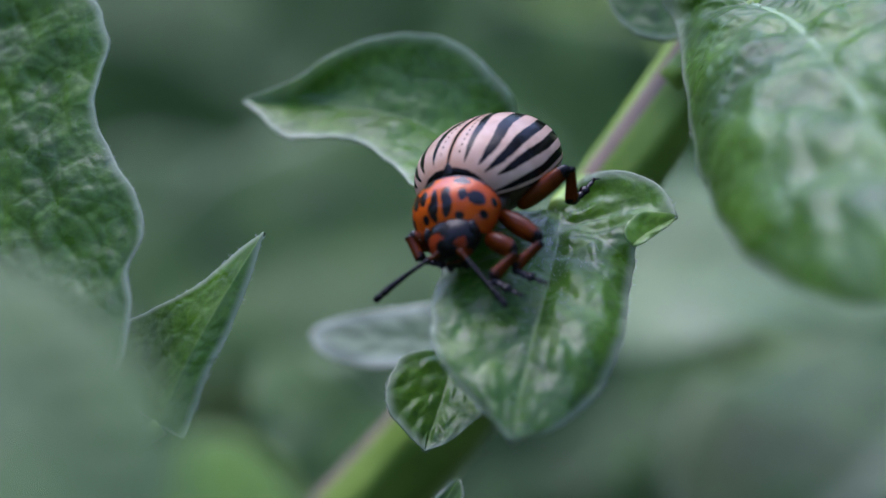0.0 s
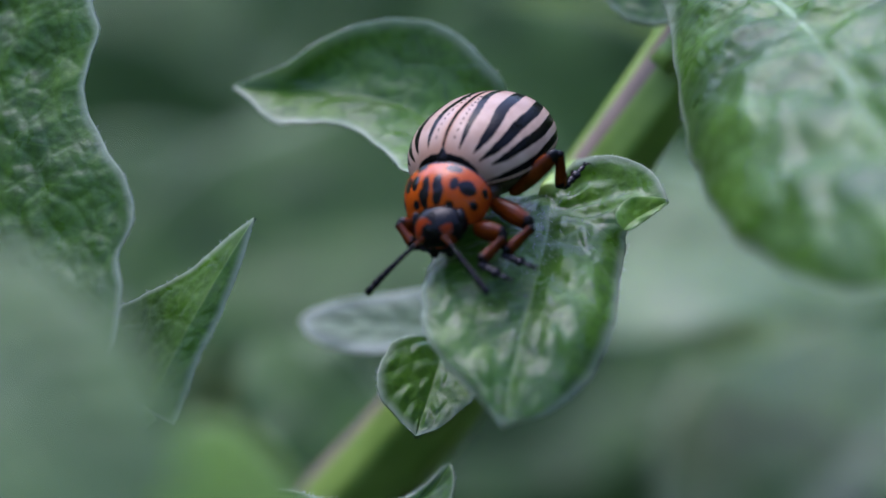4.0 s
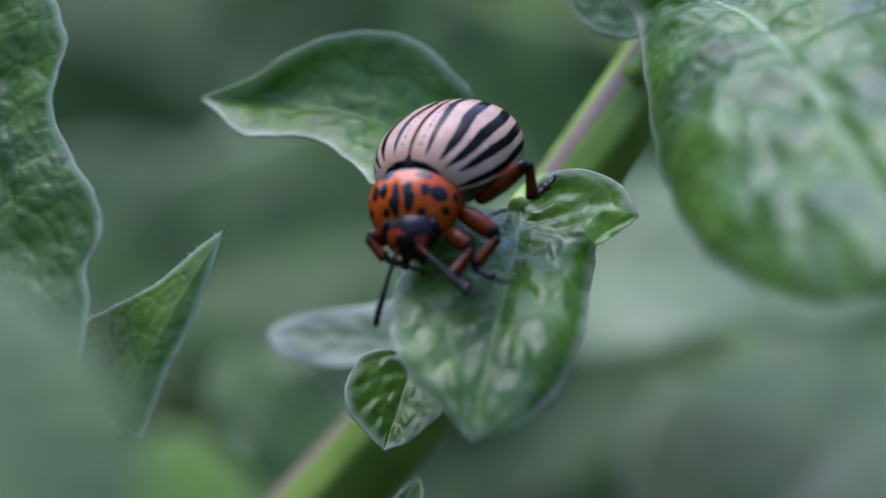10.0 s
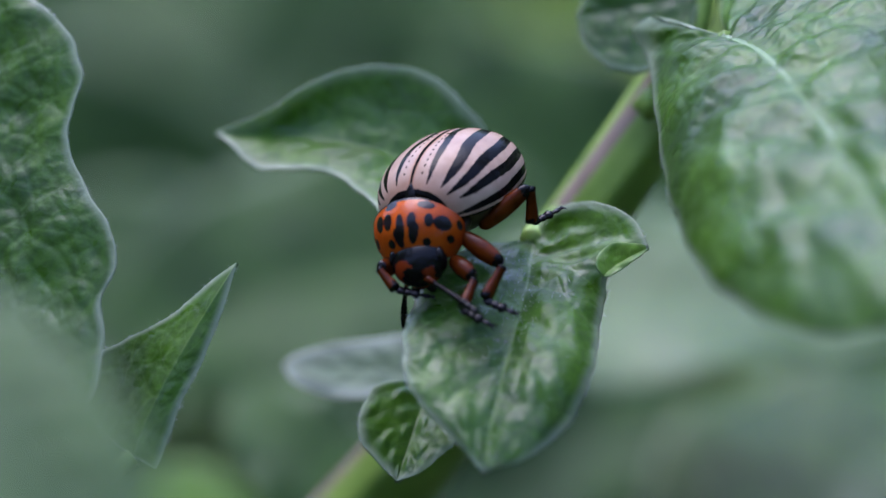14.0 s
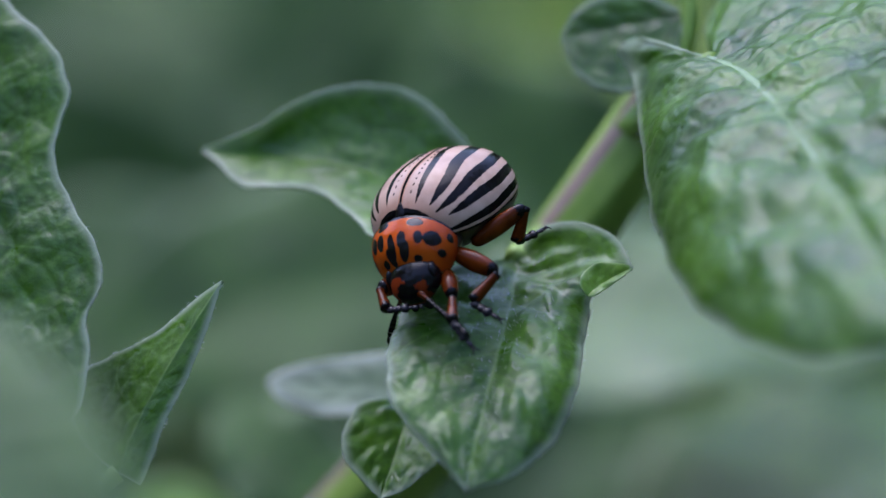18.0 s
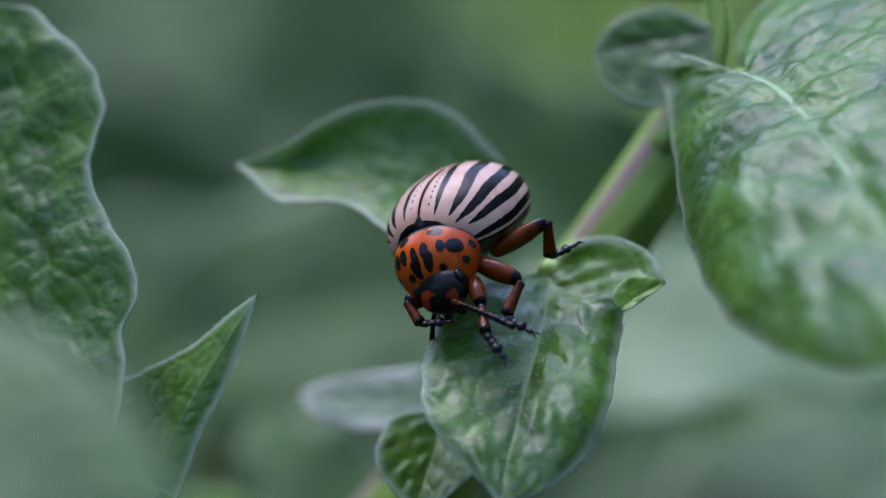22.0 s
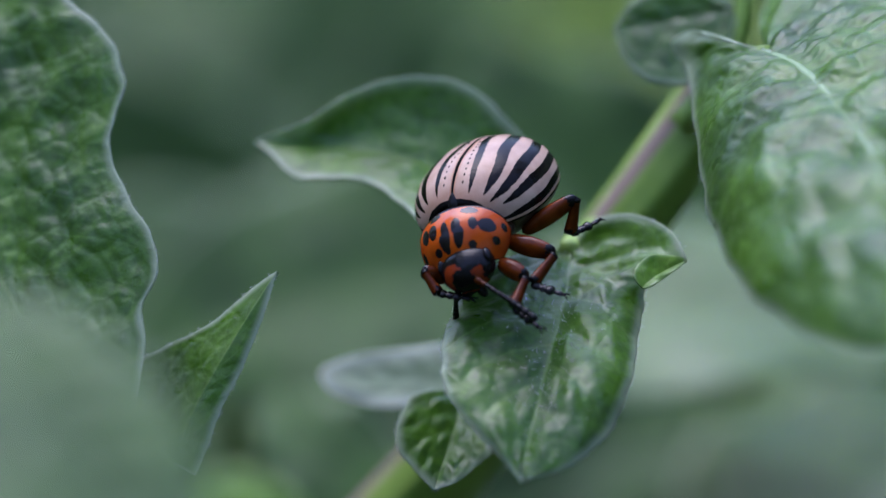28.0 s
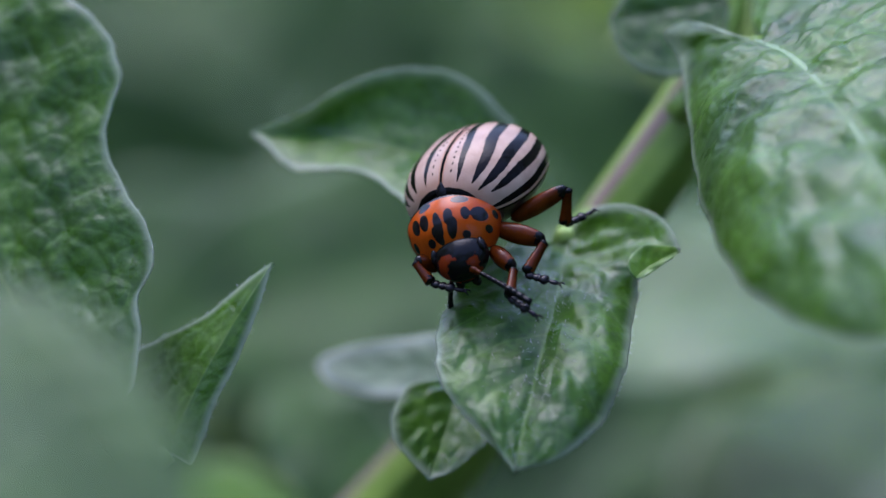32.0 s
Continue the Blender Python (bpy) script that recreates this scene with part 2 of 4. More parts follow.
def tube_mesh(name, points, radii, material_list, sides=12, ridge=None, marks=None, rings_material=None):
    """A round or ridged rod along points, closed at both ends."""
    pts = np.array([tuple(p) for p in points], float)
    k = len(pts)
    tan = np.gradient(pts, axis=0)
    tan /= np.linalg.norm(tan, axis=1)[:, None] + 1e-12
    ref = np.array((0.0, 0, 1)) if abs(tan[0][2]) < 0.8 else np.array((1.0, 0, 0))
    verts, faces = [], []
    for i in range(k):
        e1 = np.cross(tan[i], ref)
        e1 /= np.linalg.norm(e1)
        e2 = np.cross(tan[i], e1)
        for j in range(sides):
            a = 2 * math.pi * j / sides
            r = radii[i] * (1 + (ridge(a) if ridge else 0))
            verts.append(pts[i] + r * (math.cos(a) * e1 + math.sin(a) * e2))
    for i in range(k - 1):
        for j in range(sides):
            j2 = (j + 1) % sides
            faces.append((i * sides + j, i * sides + j2, (i + 1) * sides + j2, (i + 1) * sides + j))
    verts += [pts[0], pts[-1]]
    c0, c1 = k * sides, k * sides + 1
    for j in range(sides):
        j2 = (j + 1) % sides
        faces += [(c0, j2, j), (c1, (k - 1) * sides + j, (k - 1) * sides + j2)]
    me = bpy.data.meshes.new(name)
    me.from_pydata([tuple(v) for v in verts], [], faces)
    for m in material_list:
        me.materials.append(m)
    if rings_material:
        me.polygons.foreach_set("material_index", np.array([rings_material(min(f) // sides, min(f) % sides) if min(f) < c0 else 0 for f in faces], np.int32))
    if marks is not None:
        at = me.attributes.new("mark", "FLOAT", "POINT")
        at.data.foreach_set("value", np.array([marks[min(i // sides, k - 1)] for i in range(c0)] + [marks[0], marks[-1]], np.float32))
    me.update()
    return me


def bezier(p, n):
    t = np.linspace(0, 1, n)[:, None]
    p = [np.array(tuple(q), float) for q in p]
    return (1 - t) ** 3 * p[0] + 3 * t * (1 - t) ** 2 * p[1] + 3 * t * t * (1 - t) * p[2] + t ** 3 * p[3]


def blisters(u, v, half, seed):
    """Raised fields between the veins: 0 in the creases, about 1 on the crowns; u counts side veins, v goes outwards in like steps."""
    iu, iv = np.floor(u), np.floor(v)
    near, second = np.full(u.shape, 9.0), np.full(u.shape, 9.0)

    def chance(a, b, k):
        h = np.sin(a * 127.1 + b * 311.7 + half * 74.7 + seed * 19.3 + k * 53.9) * 43758.5453
        return h - np.floor(h)

    for du in (-1, 0, 1):
        for dv in (-2, -1, 0, 1, 2):
            a, b = iu + du, iv + dv
            cu = a + 0.5 + 0.55 * (chance(a, b, 1) - 0.5)
            cv = b + 0.5 * (a % 2) + 0.85 * chance(a, b, 2)
            d = np.hypot(u - cu, (v - cv) * 0.95)
            second = np.minimum(second, np.maximum(d, near))
            near = np.minimum(near, d)
    crease = 1 - np.exp(-4.5 * (second - near))
    return 0.30 * crease + 0.70 * np.exp(-(near / 0.48) ** 2)


def swell(phase, aq, seed):
    """Long soft swellings between the side veins, uneven along their length."""
    k = np.floor(phase)
    ridge = (0.5 - 0.5 * np.cos(2 * math.pi * phase)) ** 0.7
    return ridge * (0.72 + 0.28 * np.cos(2 * math.pi * (2.3 * aq + 0.37 * k) + seed)) * (0.8 + 0.25 * np.sin(2.7 * k + seed))


def rim_rows(s, rows, col):
    """A smooth line through one column of a few (place, half width, slide) rows."""
    x, y = np.array([r[0] for r in rows]), np.array([r[col] for r in rows], float)
    d = np.diff(y) / np.diff(x)
    g = np.concatenate([[d[0]], np.where(d[1:] * d[:-1] > 0, 2 * d[1:] * d[:-1] / np.where(d[1:] + d[:-1] == 0, 1, d[1:] + d[:-1]), 0.5 * (d[1:] + d[:-1]) * 0.3), [d[-1]]])
    k = np.clip(np.searchsorted(x, s) - 1, 0, len(x) - 2)
    h = x[k + 1] - x[k]
    f = np.clip((s - x[k]) / h, 0, 1)
    return (2 * f ** 3 - 3 * f ** 2 + 1) * y[k] + (f ** 3 - 2 * f ** 2 + f) * h * g[k] + (3 * f ** 2 - 2 * f ** 3) * y[k + 1] + (f ** 3 - f ** 2) * h * g[k + 1]


def leaf(plant, spine, sides, width, shape=(0.5, 0.8), fold=12.0, wave=(0.25, 3.0, 0.0), quilt=0.22, veins=7, grid=(80, 44), shift=None, label="", name="leaf", thick=0.22, seed=0, rib=0.22, down=0, fuzz=0, skin=None, rims=None, rimw=0.20, soft=0.0, under=None, lumps=0.12):
    """A potato leaflet: blade with sunken veins and quilted fields, wavy rim, and its midrib.
    spine: four places of the midrib, base to tip; sides: across at base and tip; width: half widths (far side, near side of across); all in mm of the plan.
    rims: in place of width and shape, rows (place along the midrib, half width, slide along it) for each half; soft: share of long swellings in the relief."""
    n, m = grid
    P = bezier([plan(*q) for q in spine], n)
    T = np.gradient(P, axis=0)
    T /= np.linalg.norm(T, axis=1)[:, None]
    s = np.linspace(0, 1, n)
    if rims:
        dense = 0.5 * (s ** 1.6 + 1 - (1 - s) ** 1.6)
        full = bezier([plan(*q) for q in spine], 1201)
        turn = np.gradient(full, axis=0)
        P = np.stack([np.interp(dense, np.linspace(0, 1, 1201), full[:, k]) for k in range(3)], 1)
        T = np.stack([np.interp(dense, np.linspace(0, 1, 1201), turn[:, k]) for k in range(3)], 1)
        T /= np.linalg.norm(T, axis=1)[:, None]
        s = dense
    a0, a1 = np.array(way(*sides[0])), np.array(way(*sides[1]))
    A = a0[None] * (1 - s[:, None]) + a1[None] * s[:, None]
    A -= (A * T).sum(1)[:, None] * T
    A /= np.linalg.norm(A, axis=1)[:, None]
    N = np.cross(T, A)
    q = np.linspace(-1, 1, m)
    se = np.clip(s, 0.004, 0.997)
    halves = []
    for p1, p2 in (shape if isinstance(shape[0], tuple) else (shape, shape)):
        top = p1 / (p1 + p2)
        halves.append((se / top) ** p1 * ((1 - se) / (1 - top)) ** p2)
    prof = np.maximum(halves[0], halves[1])
    S, Q = np.meshgrid(s, q, indexing="ij")
    if rims:
        halves = [np.maximum(rim_rows(s, r, 1), 0.01) for r in rims]
        width = (1, 1)
        prof = np.minimum(1, np.maximum(*halves) / (0.6 * max(halves[0].max(), halves[1].max())))
    W = np.where(Q < 0, width[0] * halves[0][:, None], width[1] * halves[1][:, None]) / 1000
    W = W * (1 + 0.014 * np.sin(S * 43 + seed) * np.sin(S * 17 + 2 * seed + np.sign(Q)))
    aq = np.abs(Q)
    f = radians(fold)
    across = Q * W * math.cos(f)
    phase = veins * (S - 0.24 * aq ** 1.3) + np.where(Q < 0, 0.0, 0.45) + seed % 5
    span = 1000 * np.linalg.norm(np.diff(P, axis=0), axis=1).sum()
    slide = 0 * S
    if rims:
        slide = np.where(Q < 0, rim_rows(s, rims[0], 2)[:, None], rim_rows(s, rims[1], 2)[:, None]) * aq ** 1.4
    field = blisters(veins * (S + slide / span - 0.10 * aq) + np.where(Q < 0, 0.0, 0.45), aq * W * 1000 / (0.55 * 1000 * np.linalg.norm(P[-1] - P[0]) / veins), np.sign(Q), seed)
    env = np.clip(prof[:, None], 0, 1) * (1 - aq ** 4) * np.clip(aq * 6, 0, 1)
    if soft:
        field = (1 - soft) * field + soft * swell(phase, aq, seed)
    relief = quilt if isinstance(quilt, float) else np.where(Q < 0, *quilt)
    up = aq * W * math.sin(f) + 0.001 * relief * field * env
    up = up + 0.001 * wave[0] * aq ** 3 * np.sin(2 * math.pi * wave[1] * S + wave[2] + 1.3 * np.sign(Q)) * prof[:, None]
    if n >= 110:
        spots_at = zip((S * span + slide).ravel(), (Q * W * 1000).ravel())
        uneven = [noise.noise(Vector((a * 0.30, b * 0.30, seed))) + 0.32 * noise.noise(Vector((a * 0.75, b * 0.75, seed + 5))) + 0.09 * noise.noise(Vector((a * 1.9, b * 1.9, seed + 9))) for a, b in spots_at]
        up = up + 0.001 * lumps * np.array(uneven).reshape(S.shape) * (1 - aq ** 6) * np.clip(prof[:, None] * 1.5, 0, 1) * np.clip(aq * W * 1000 / 0.8, 0, 1)
    along = slide / 1000
    if shift:
        da, dn, *ds = shift(S, Q)
        across, up, along = across + da / 1000, up + dn / 1000, along + (ds[0] if ds else 0 * S) / 1000
    X = P[:, None, :] + across[..., None] * A[:, None, :] + up[..., None] * N[:, None, :] + along[..., None] * T[:, None, :]
    gs, gq = np.gradient(X, axis=0), np.gradient(X, axis=1)
    nn = np.cross(gs, gq)
    nn /= np.linalg.norm(nn, axis=2)[..., None] + 1e-15
    nn *= np.sign((nn * N[:, None, :]).sum(2))[..., None] + 1e-9
    taper = thick / 1000 * (1 - 0.6 * aq ** 6)
    vein = np.clip(1 - aq * W * 1000 / (0.6 * rib), 0, 1) * 0.75
    # pale rim band: down, plus painted light on the rolled edge
    rim = np.clip(1.2 - (1 - aq) * W * 1000 / rimw, 0, 1) ** 1.6 * 0.7
    me = grid_mesh(name, X, X - nn * taper[..., None], [skin or LEAF_TOP, under or LEAF_UNDER], {"vein": vein, "rim": rim, "phase": phase})
    ob = hang(name, me, plant, label)
    rr = [rib / 1000 * (1.1 - 0.85 * t) for t in s[::2]]
    mid = P[::2] - N[::2] * (np.array(rr) * 0.75 + 0.00005)[:, None]
    hang("midrib", tube_mesh("midrib", mid, rr, [RIB], 8), ob)
    if down or fuzz:
        rng = np.random.RandomState(seed * 7 + 3)
        verts, faces = [], []
        down = int(down * 0.5)
        for k in range(down + fuzz):
            i, j = rng.randint(4, n - 2), (0 if rng.rand() < 0.5 else m - 1)
            if k >= down:
                j = int(np.clip(m / 2 + rng.normal() * m * 0.13, 2, m - 3))
            t = rng.rand()
            base = X[i, j] * (1 - t) + X[i + 1, j] * t
            out = A[i] * np.sign(q[j]) + N[i] * rng.uniform(-0.5, 0.9) + T[i] * rng.uniform(-0.5, 0.5)
            if k >= down:
                out = nn[i, j] + 0.4 * rng.normal(size=3)
            out = out / np.linalg.norm(out) * rng.uniform(0.08, 0.26) / 1000
            w = np.cross(out, N[i])
            fat = (0.009 if k < down else 0.018) / 1000
            w = w / (np.linalg.norm(w) + 1e-15) * fat
            z = N[i] * fat
            b = len(verts)
            verts += [base + w, base - w, base + z, base + out]
            faces += [(b, b + 1, b + 3), (b + 1, b + 2, b + 3), (b + 2, b, b + 3)]
        me = bpy.data.meshes.new("down")
        me.from_pydata([tuple(v) for v in verts], [], faces)
        me.materials.append(HAIR)
        tagged(hang("down", me, ob), "short pale hairs along the leaf rim", kind="stuff")
    return ob


def petiole(p, base, foot, r=0.45):
    """A leaf's stalk, bowed from its stem to the leaf's base."""
    b, f = plan(*base), Vector(foot)
    mid = b.lerp(f, 0.5) + Vector((0, 0, 0.006))
    hang("stalk", tube_mesh("stalk", bezier([f, mid, mid, b], 14), [r * 1.3 / 1000] * 4 + [r / 1000] * 10, [STEM], 10), p)


def trunk(p, x, y, top, r=3.0):
    pts = [(x + 0.004 * math.sin(i * 0.9), y + 0.004 * math.cos(i * 1.3), top * i / 15 - 0.01) for i in range(16)]
    hang("stem", tube_mesh("stem", pts, [(r - 0.09 * r * i / 2) / 1000 for i in range(16)], [STEM], 12), p)


def stalk(plant, name, spine, r0, r1, label="", n=40):
    pts = bezier([plan(*q) for q in spine], n)
    rad = [(r0 + (r1 - r0) * i / (n - 1)) / 1000 for i in range(n)]
    ridge = lambda a: 0.16 * max(0, math.cos(3 * a + 0.6)) ** 3
    return hang(name, tube_mesh(name, pts, rad, [STEM, STEM_BROWN], 36, ridge, rings_material=lambda i, j: 1 if BROWN[0] <= j <= BROWN[1] else 0), plant, label)


BROWN = (26, 29)

# ---------------------------------------------------------------- ground
soil = bpy.data.meshes.new("ground")
bm = bmesh.new()
bmesh.ops.create_grid(bm, x_segments=160, y_segments=160, size=30.0)
for v in bm.verts:
    k = max(abs(v.co.x), abs(v.co.y)) / 30
    v.co.x, v.co.y = v.co.x * k ** 2.2, v.co.y * k ** 2.2
    v.co.z = -0.03 + 0.05 * noise.noise(v.co * 4.0) + 0.02 * noise.noise(v.co * 17.0)
bm.to_mesh(soil)
bm.free()
soil.materials.append(SOIL)
tagged(new("ground", soil), "dark crumbly soil of the potato field", "soil", kind="structure")

# ---------------------------------------------------------------- main plant
plant = thing("potato_plant", (0.03, 0.08, 0.0), "green potato plant with quilted downy leaves", "potato plant", "potato plants")
stalk(plant, "stem", [(-6.85, -16.02, 26), (0.8, -8.2, 19), (7.2, 0.8, 12.2), (14.3, 11.8, 11)], 2.4, 1.6, "thick ridged green stem with a brownish stripe")
hang("stem", tube_mesh("stem", bezier([(0.03, 0.08, 0.0), (0.0, 0.09, 0.15), plan(-12, -40, 34), plan(-6.85, -16.02, 26)], 30), [0.0045 - 0.0028 * i / 29 for i in range(30)], [STEM], 16), plant)


def hump(S, at, wide):
    return np.exp(-((S - at) / wide) ** 2)


def main_shift(S, Q):
    """A shoulder that stands up by the stalk; the half beyond the midrib falls off and both rims roll down."""
    r, l = np.clip(Q, 0, 1), np.clip(-Q, 0, 1)
    body, end = np.clip((S - 0.12) / 0.2, 0, 1), np.clip((1 - S) * 5, 0, 1)
    dn = end * (-1.5 * r ** 3.2 * body - 0.7 * l ** 4 * np.clip(S * 3, 0, 1) + 1.5 * r ** 2 * hump(S, 0.06, 0.06) * np.clip(S / 0.03, 0, 1))
    ribs = 0.09 * np.sin(2 * math.pi * (S / 0.05 - 0.5 * r)) * np.clip(4 * r * (1 - r), 0, 1) * hump(S, 0.08, 0.10)
    return 0 * S, dn + ribs


leaf(plant, [(5.52, 1.82, 4.5), (5.54, -0.54, 0), (3.91, -3.9, -5.6), (3.08, -8.68, -8)], [(1, 0.1, 0.1), (1, 0.1, -0.1)], None, fold=12, wave=(0.0, 4, 1), quilt=0.34, veins=6, lumps=0.35, grid=(190, 150), shift=main_shift, label="fresh green leaf that carries the beetle, with a folded shoulder", seed=1, down=700, fuzz=500, rimw=0.36, soft=0.75, rib=0.24,
     rims=(((0, 0.02, 0), (0.03, 2.5, 0.43), (0.17, 4.48, 1), (0.365, 5.14, 0.59), (0.51, 5.19, 0.46), (0.63, 4.89, 0.37), (0.72, 4.35, 0.18), (0.8, 3.51, 0), (0.865, 2.34, 0.04), (0.93, 1.21, 0), (1, 0.02, 0)),
           ((0, 0.02, 0), (0.015, 0.52, -1.32), (0.035, 1.5, -1.13), (0.055, 2.74, -0.86), (0.075, 3.99, -0.17), (0.095, 4.9, 0.36), (0.115, 5.41, 0.76), (0.135, 5.76, 1.14), (0.16, 4.33, 0.9), (0.21, 3.83, 0.33), (0.34, 3.71, -1.08), (0.495, 3.82, -0.95), (0.63, 3.98, -0.75), (0.77, 3.68, -0.61), (0.865, 3.08, -0.23), (0.955, 1.81, 0.01), (1, 0.02, 0))))
leaf(plant, [(8.79, 0.18, -0.8), (9.26, 0.68, -0.6), (9.99, 1.13, -0.2), (10.96, 1.5, 0.6)], [(-0.45, 0.9, 0.5), (-0.3, 0.9, 0.5)], (0.35, 1.0), (0.45, 0.8), 14, (0.1, 2, 0), 0.05, 4, (40, 24), None, "bright turned-over lobe of the leaf", seed=12, thick=0.14, rib=0.05, skin=LEAF_YOUNG)
leaf(plant, [(0.5, -4.83, 5), (0.3, -6.52, 3.2), (-0.4, -7.82, 2.4), (-0.83, -9.4, 1.4)], [(1, 0.1, 0.1), (1, 0.1, 0.1)], None, fold=18, wave=(0.0, 3, 0), quilt=0.20, veins=5, grid=(110, 80), label="small dark green leaf with a shiny half", seed=2, down=150, rimw=0.42, soft=0.7, rib=0.12,
     rims=(((0, 0.02, 0), (0.06, 1.5, 0.07), (0.16, 2.48, 0.46), (0.36, 2.7, 1.12), (0.56, 2.23, 1.25), (0.72, 1.46, 0.87), (0.86, 0.68, 0.48), (1, 0.02, 0)),
           ((0, 0.02, 0), (0.1, 1.68, 0.52), (0.3, 2.62, 0.65), (0.5, 2.3, 0.48), (0.68, 1.75, 0.27), (0.86, 1.05, 0.23), (1, 0.02, 0))))
# its glancing sky sheen is painted by the pale skin
leaf(plant, [(1.52, -4.54, 12), (-0.93, -4.43, 14), (-3.69, -4.26, 16), (-6.56, -4.19, 17)], [(0, -1, -0.5), (0, -1, -0.5)], None, fold=4, wave=(0.1, 2, 0), quilt=0.10, veins=5, grid=(70, 44), label="small leaf with sky sheen painted in as a pale skin", seed=3, skin=LEAF_PALE, rimw=1.0, soft=0.7, rib=0.15,
     rims=(((0, 0.02, 0), (0.2, 1.64, -0.09), (0.345, 1.87, -0.08), (0.54, 1.55, -0.07), (0.74, 1.15, -0.02), (0.895, 0.78, -0.03), (0.965, 0.46, 0.01), (1, 0.02, 0)),
           ((0, 0.02, 0), (0.105, 1.25, -0.07), (0.27, 1.59, -0.07), (0.43, 1.56, -0.08), (0.58, 1.68, -0.07), (0.775, 1.41, -0.05), (0.92, 0.92, -0.01), (1, 0.02, 0))))


def back_shift(S, Q):
    """The far half stands up from the midrib."""
    return 0 * S, 1.5 * np.clip(-Q, 0, 1) ** 2 * np.clip((1 - S) * 4, 0, 1) * np.clip(S * 8, 0, 1)


leaf(plant, [(1.99, 3.78, 7.5), (-1, 7.31, 8), (-5.64, 6.64, 9), (-9.62, 7.15, 10)], [(0.1, -0.8, -0.75), (0.05, -0.8, -0.75)], None, fold=8, wave=(0.0, 1.4, 0.6), quilt=0.16, veins=6, grid=(120, 80), shift=back_shift, label="pointed green leaf with a wavy pale rim", seed=4, down=200, rimw=0.45, soft=0.8, rib=0.16,
     rims=(((0, 0.02, 0), (0.045, 2.39, -0.22), (0.105, 3.08, -0.38), (0.185, 3.32, -0.49), (0.265, 3.75, -0.59), (0.345, 3.98, -0.56), (0.44, 3.8, -0.64), (0.555, 3.15, -0.62), (0.66, 2.29, -0.62), (0.75, 1.3, -0.62), (0.825, 0.53, -0.4), (0.915, 0.29, -0.23), (1, 0.02, 0)),
           ((0, 0.02, 0), (0.015, 3.9, -0.92), (0.06, 5.32, -0.15), (0.26, 4.05, -0.17), (0.38, 3.23, -0.13), (0.47, 2.55, -0.1), (0.585, 2.28, -0.11), (0.685, 2.39, -0.12), (0.78, 2.54, -0.11), (0.845, 2.05, -0.13), (0.915, 0.94, -0.04), (1, 0.02, 0))))


def big_shift(S, Q):
    """The near half bulges by the midrib and falls off to its rim; its lobe by the stalk stands up."""
    l, r = np.clip(-Q, 0, 1), np.clip(Q, 0, 1)
    return 0 * S, (1.6 * l - 3.6 * l ** 3) * hump(S, 0.5, 0.35) - 1.8 * r * hump(S, 0.4, 0.4) + 1.2 * l ** 2 * hump(S, 0.04, 0.04) * np.clip(S / 0.02, 0, 1)


leaf(plant, [(14.48, 11.24, 1), (16.83, 11.07, -2), (18.16, 7.05, -10), (22.69, -1.52, -26)], [(0.8, 0.5, 0.1), (0.85, 0.5, -0.15)], None, fold=0, wave=(0.0, 2.3, 0.5), quilt=(0.22, 0.50), veins=9, lumps=0.5, grid=(220, 150), shift=big_shift, label="large quilted potato leaf with a pale midrib", seed=5, down=700, rib=0.40, rimw=0.3, soft=0.45,
     rims=(((0, 0.02, 0), (0.012, 0.02, -2.75), (0.028, 0.02, -4.35), (0.045, 0.02, -5.67), (0.07, 1.11, -7.34), (0.12, 2.18, -6.51), (0.2, 4.22, -4.49), (0.28, 5.58, -3.25), (0.38, 6.82, -1.75), (0.47, 7.65, -0.74), (0.56, 8.05, 0.48), (0.65, 7.88, 1.49), (0.73, 7.27, 2.1), (0.8, 6.44, 2.4), (0.87, 5.01, 2.2), (0.94, 2.85, 1.02), (1, 0.02, 0)),
           ((0, 0.02, 0), (0.015, 3.35, -4.49), (0.035, 4.75, -6.04), (0.065, 5.98, -7.26), (0.11, 7.1, -8.1), (0.2, 8.34, -8.52), (0.34, 9.54, -8.5), (0.5, 9.52, -5.84), (0.65, 7.98, -1.17), (0.82, 4.88, 2.13), (1, 0.02, 0))))
leaf(plant, [(13.78, 13.8, 9), (12.02, 13.67, 9.5), (9.84, 12.99, 10), (7.71, 12.86, 10.5)], [(0.1, -1, -0.35), (0, -1, -0.3)], None, fold=8, wave=(0.0, 2, 0), quilt=0.16, veins=4, grid=(80, 50), label="small round dark leaf", seed=6, down=100, rimw=0.45, soft=0.7, rib=0.12,
     rims=(((0, 0.02, 0), (0.165, 0.67, -0.02), (0.315, 1.26, -0.04), (0.485, 1.64, -0.05), (0.685, 1.58, -0.04), (0.875, 1.05, -0.04), (1, 0.02, 0)),
           ((0, 0.02, 0), (0.15, 2.4, -0.08), (0.375, 3.57, -0.11), (0.555, 3.72, -0.11), (0.71, 3.34, -0.09), (0.855, 2.5, -0.06), (0.95, 1.37, -0.05), (1, 0.02, 0))))
hang("stem", tube_mesh("stem", bezier([plan(10.8, 8.04, 9.0), plan(15.2, 12.9, 9.0), plan(14.3, 14.3, 9.2), plan(12.0, 19.6, 10.0)], 24), [(0.62 - 0.30 * i / 23) / 1000 for i in range(24)], [STEM], 16), plant, "thin upper stem")
hang("stalk", tube_mesh("stalk", bezier([plan(12.9, 15.5, 9.5), plan(12.0, 15.6, 10.0), plan(10.9, 15.8, 10.5), plan(9.0, 16.1, 11.0)], 20), [0.00035] * 20, [STEM], 12), plant, "leaf stalk")
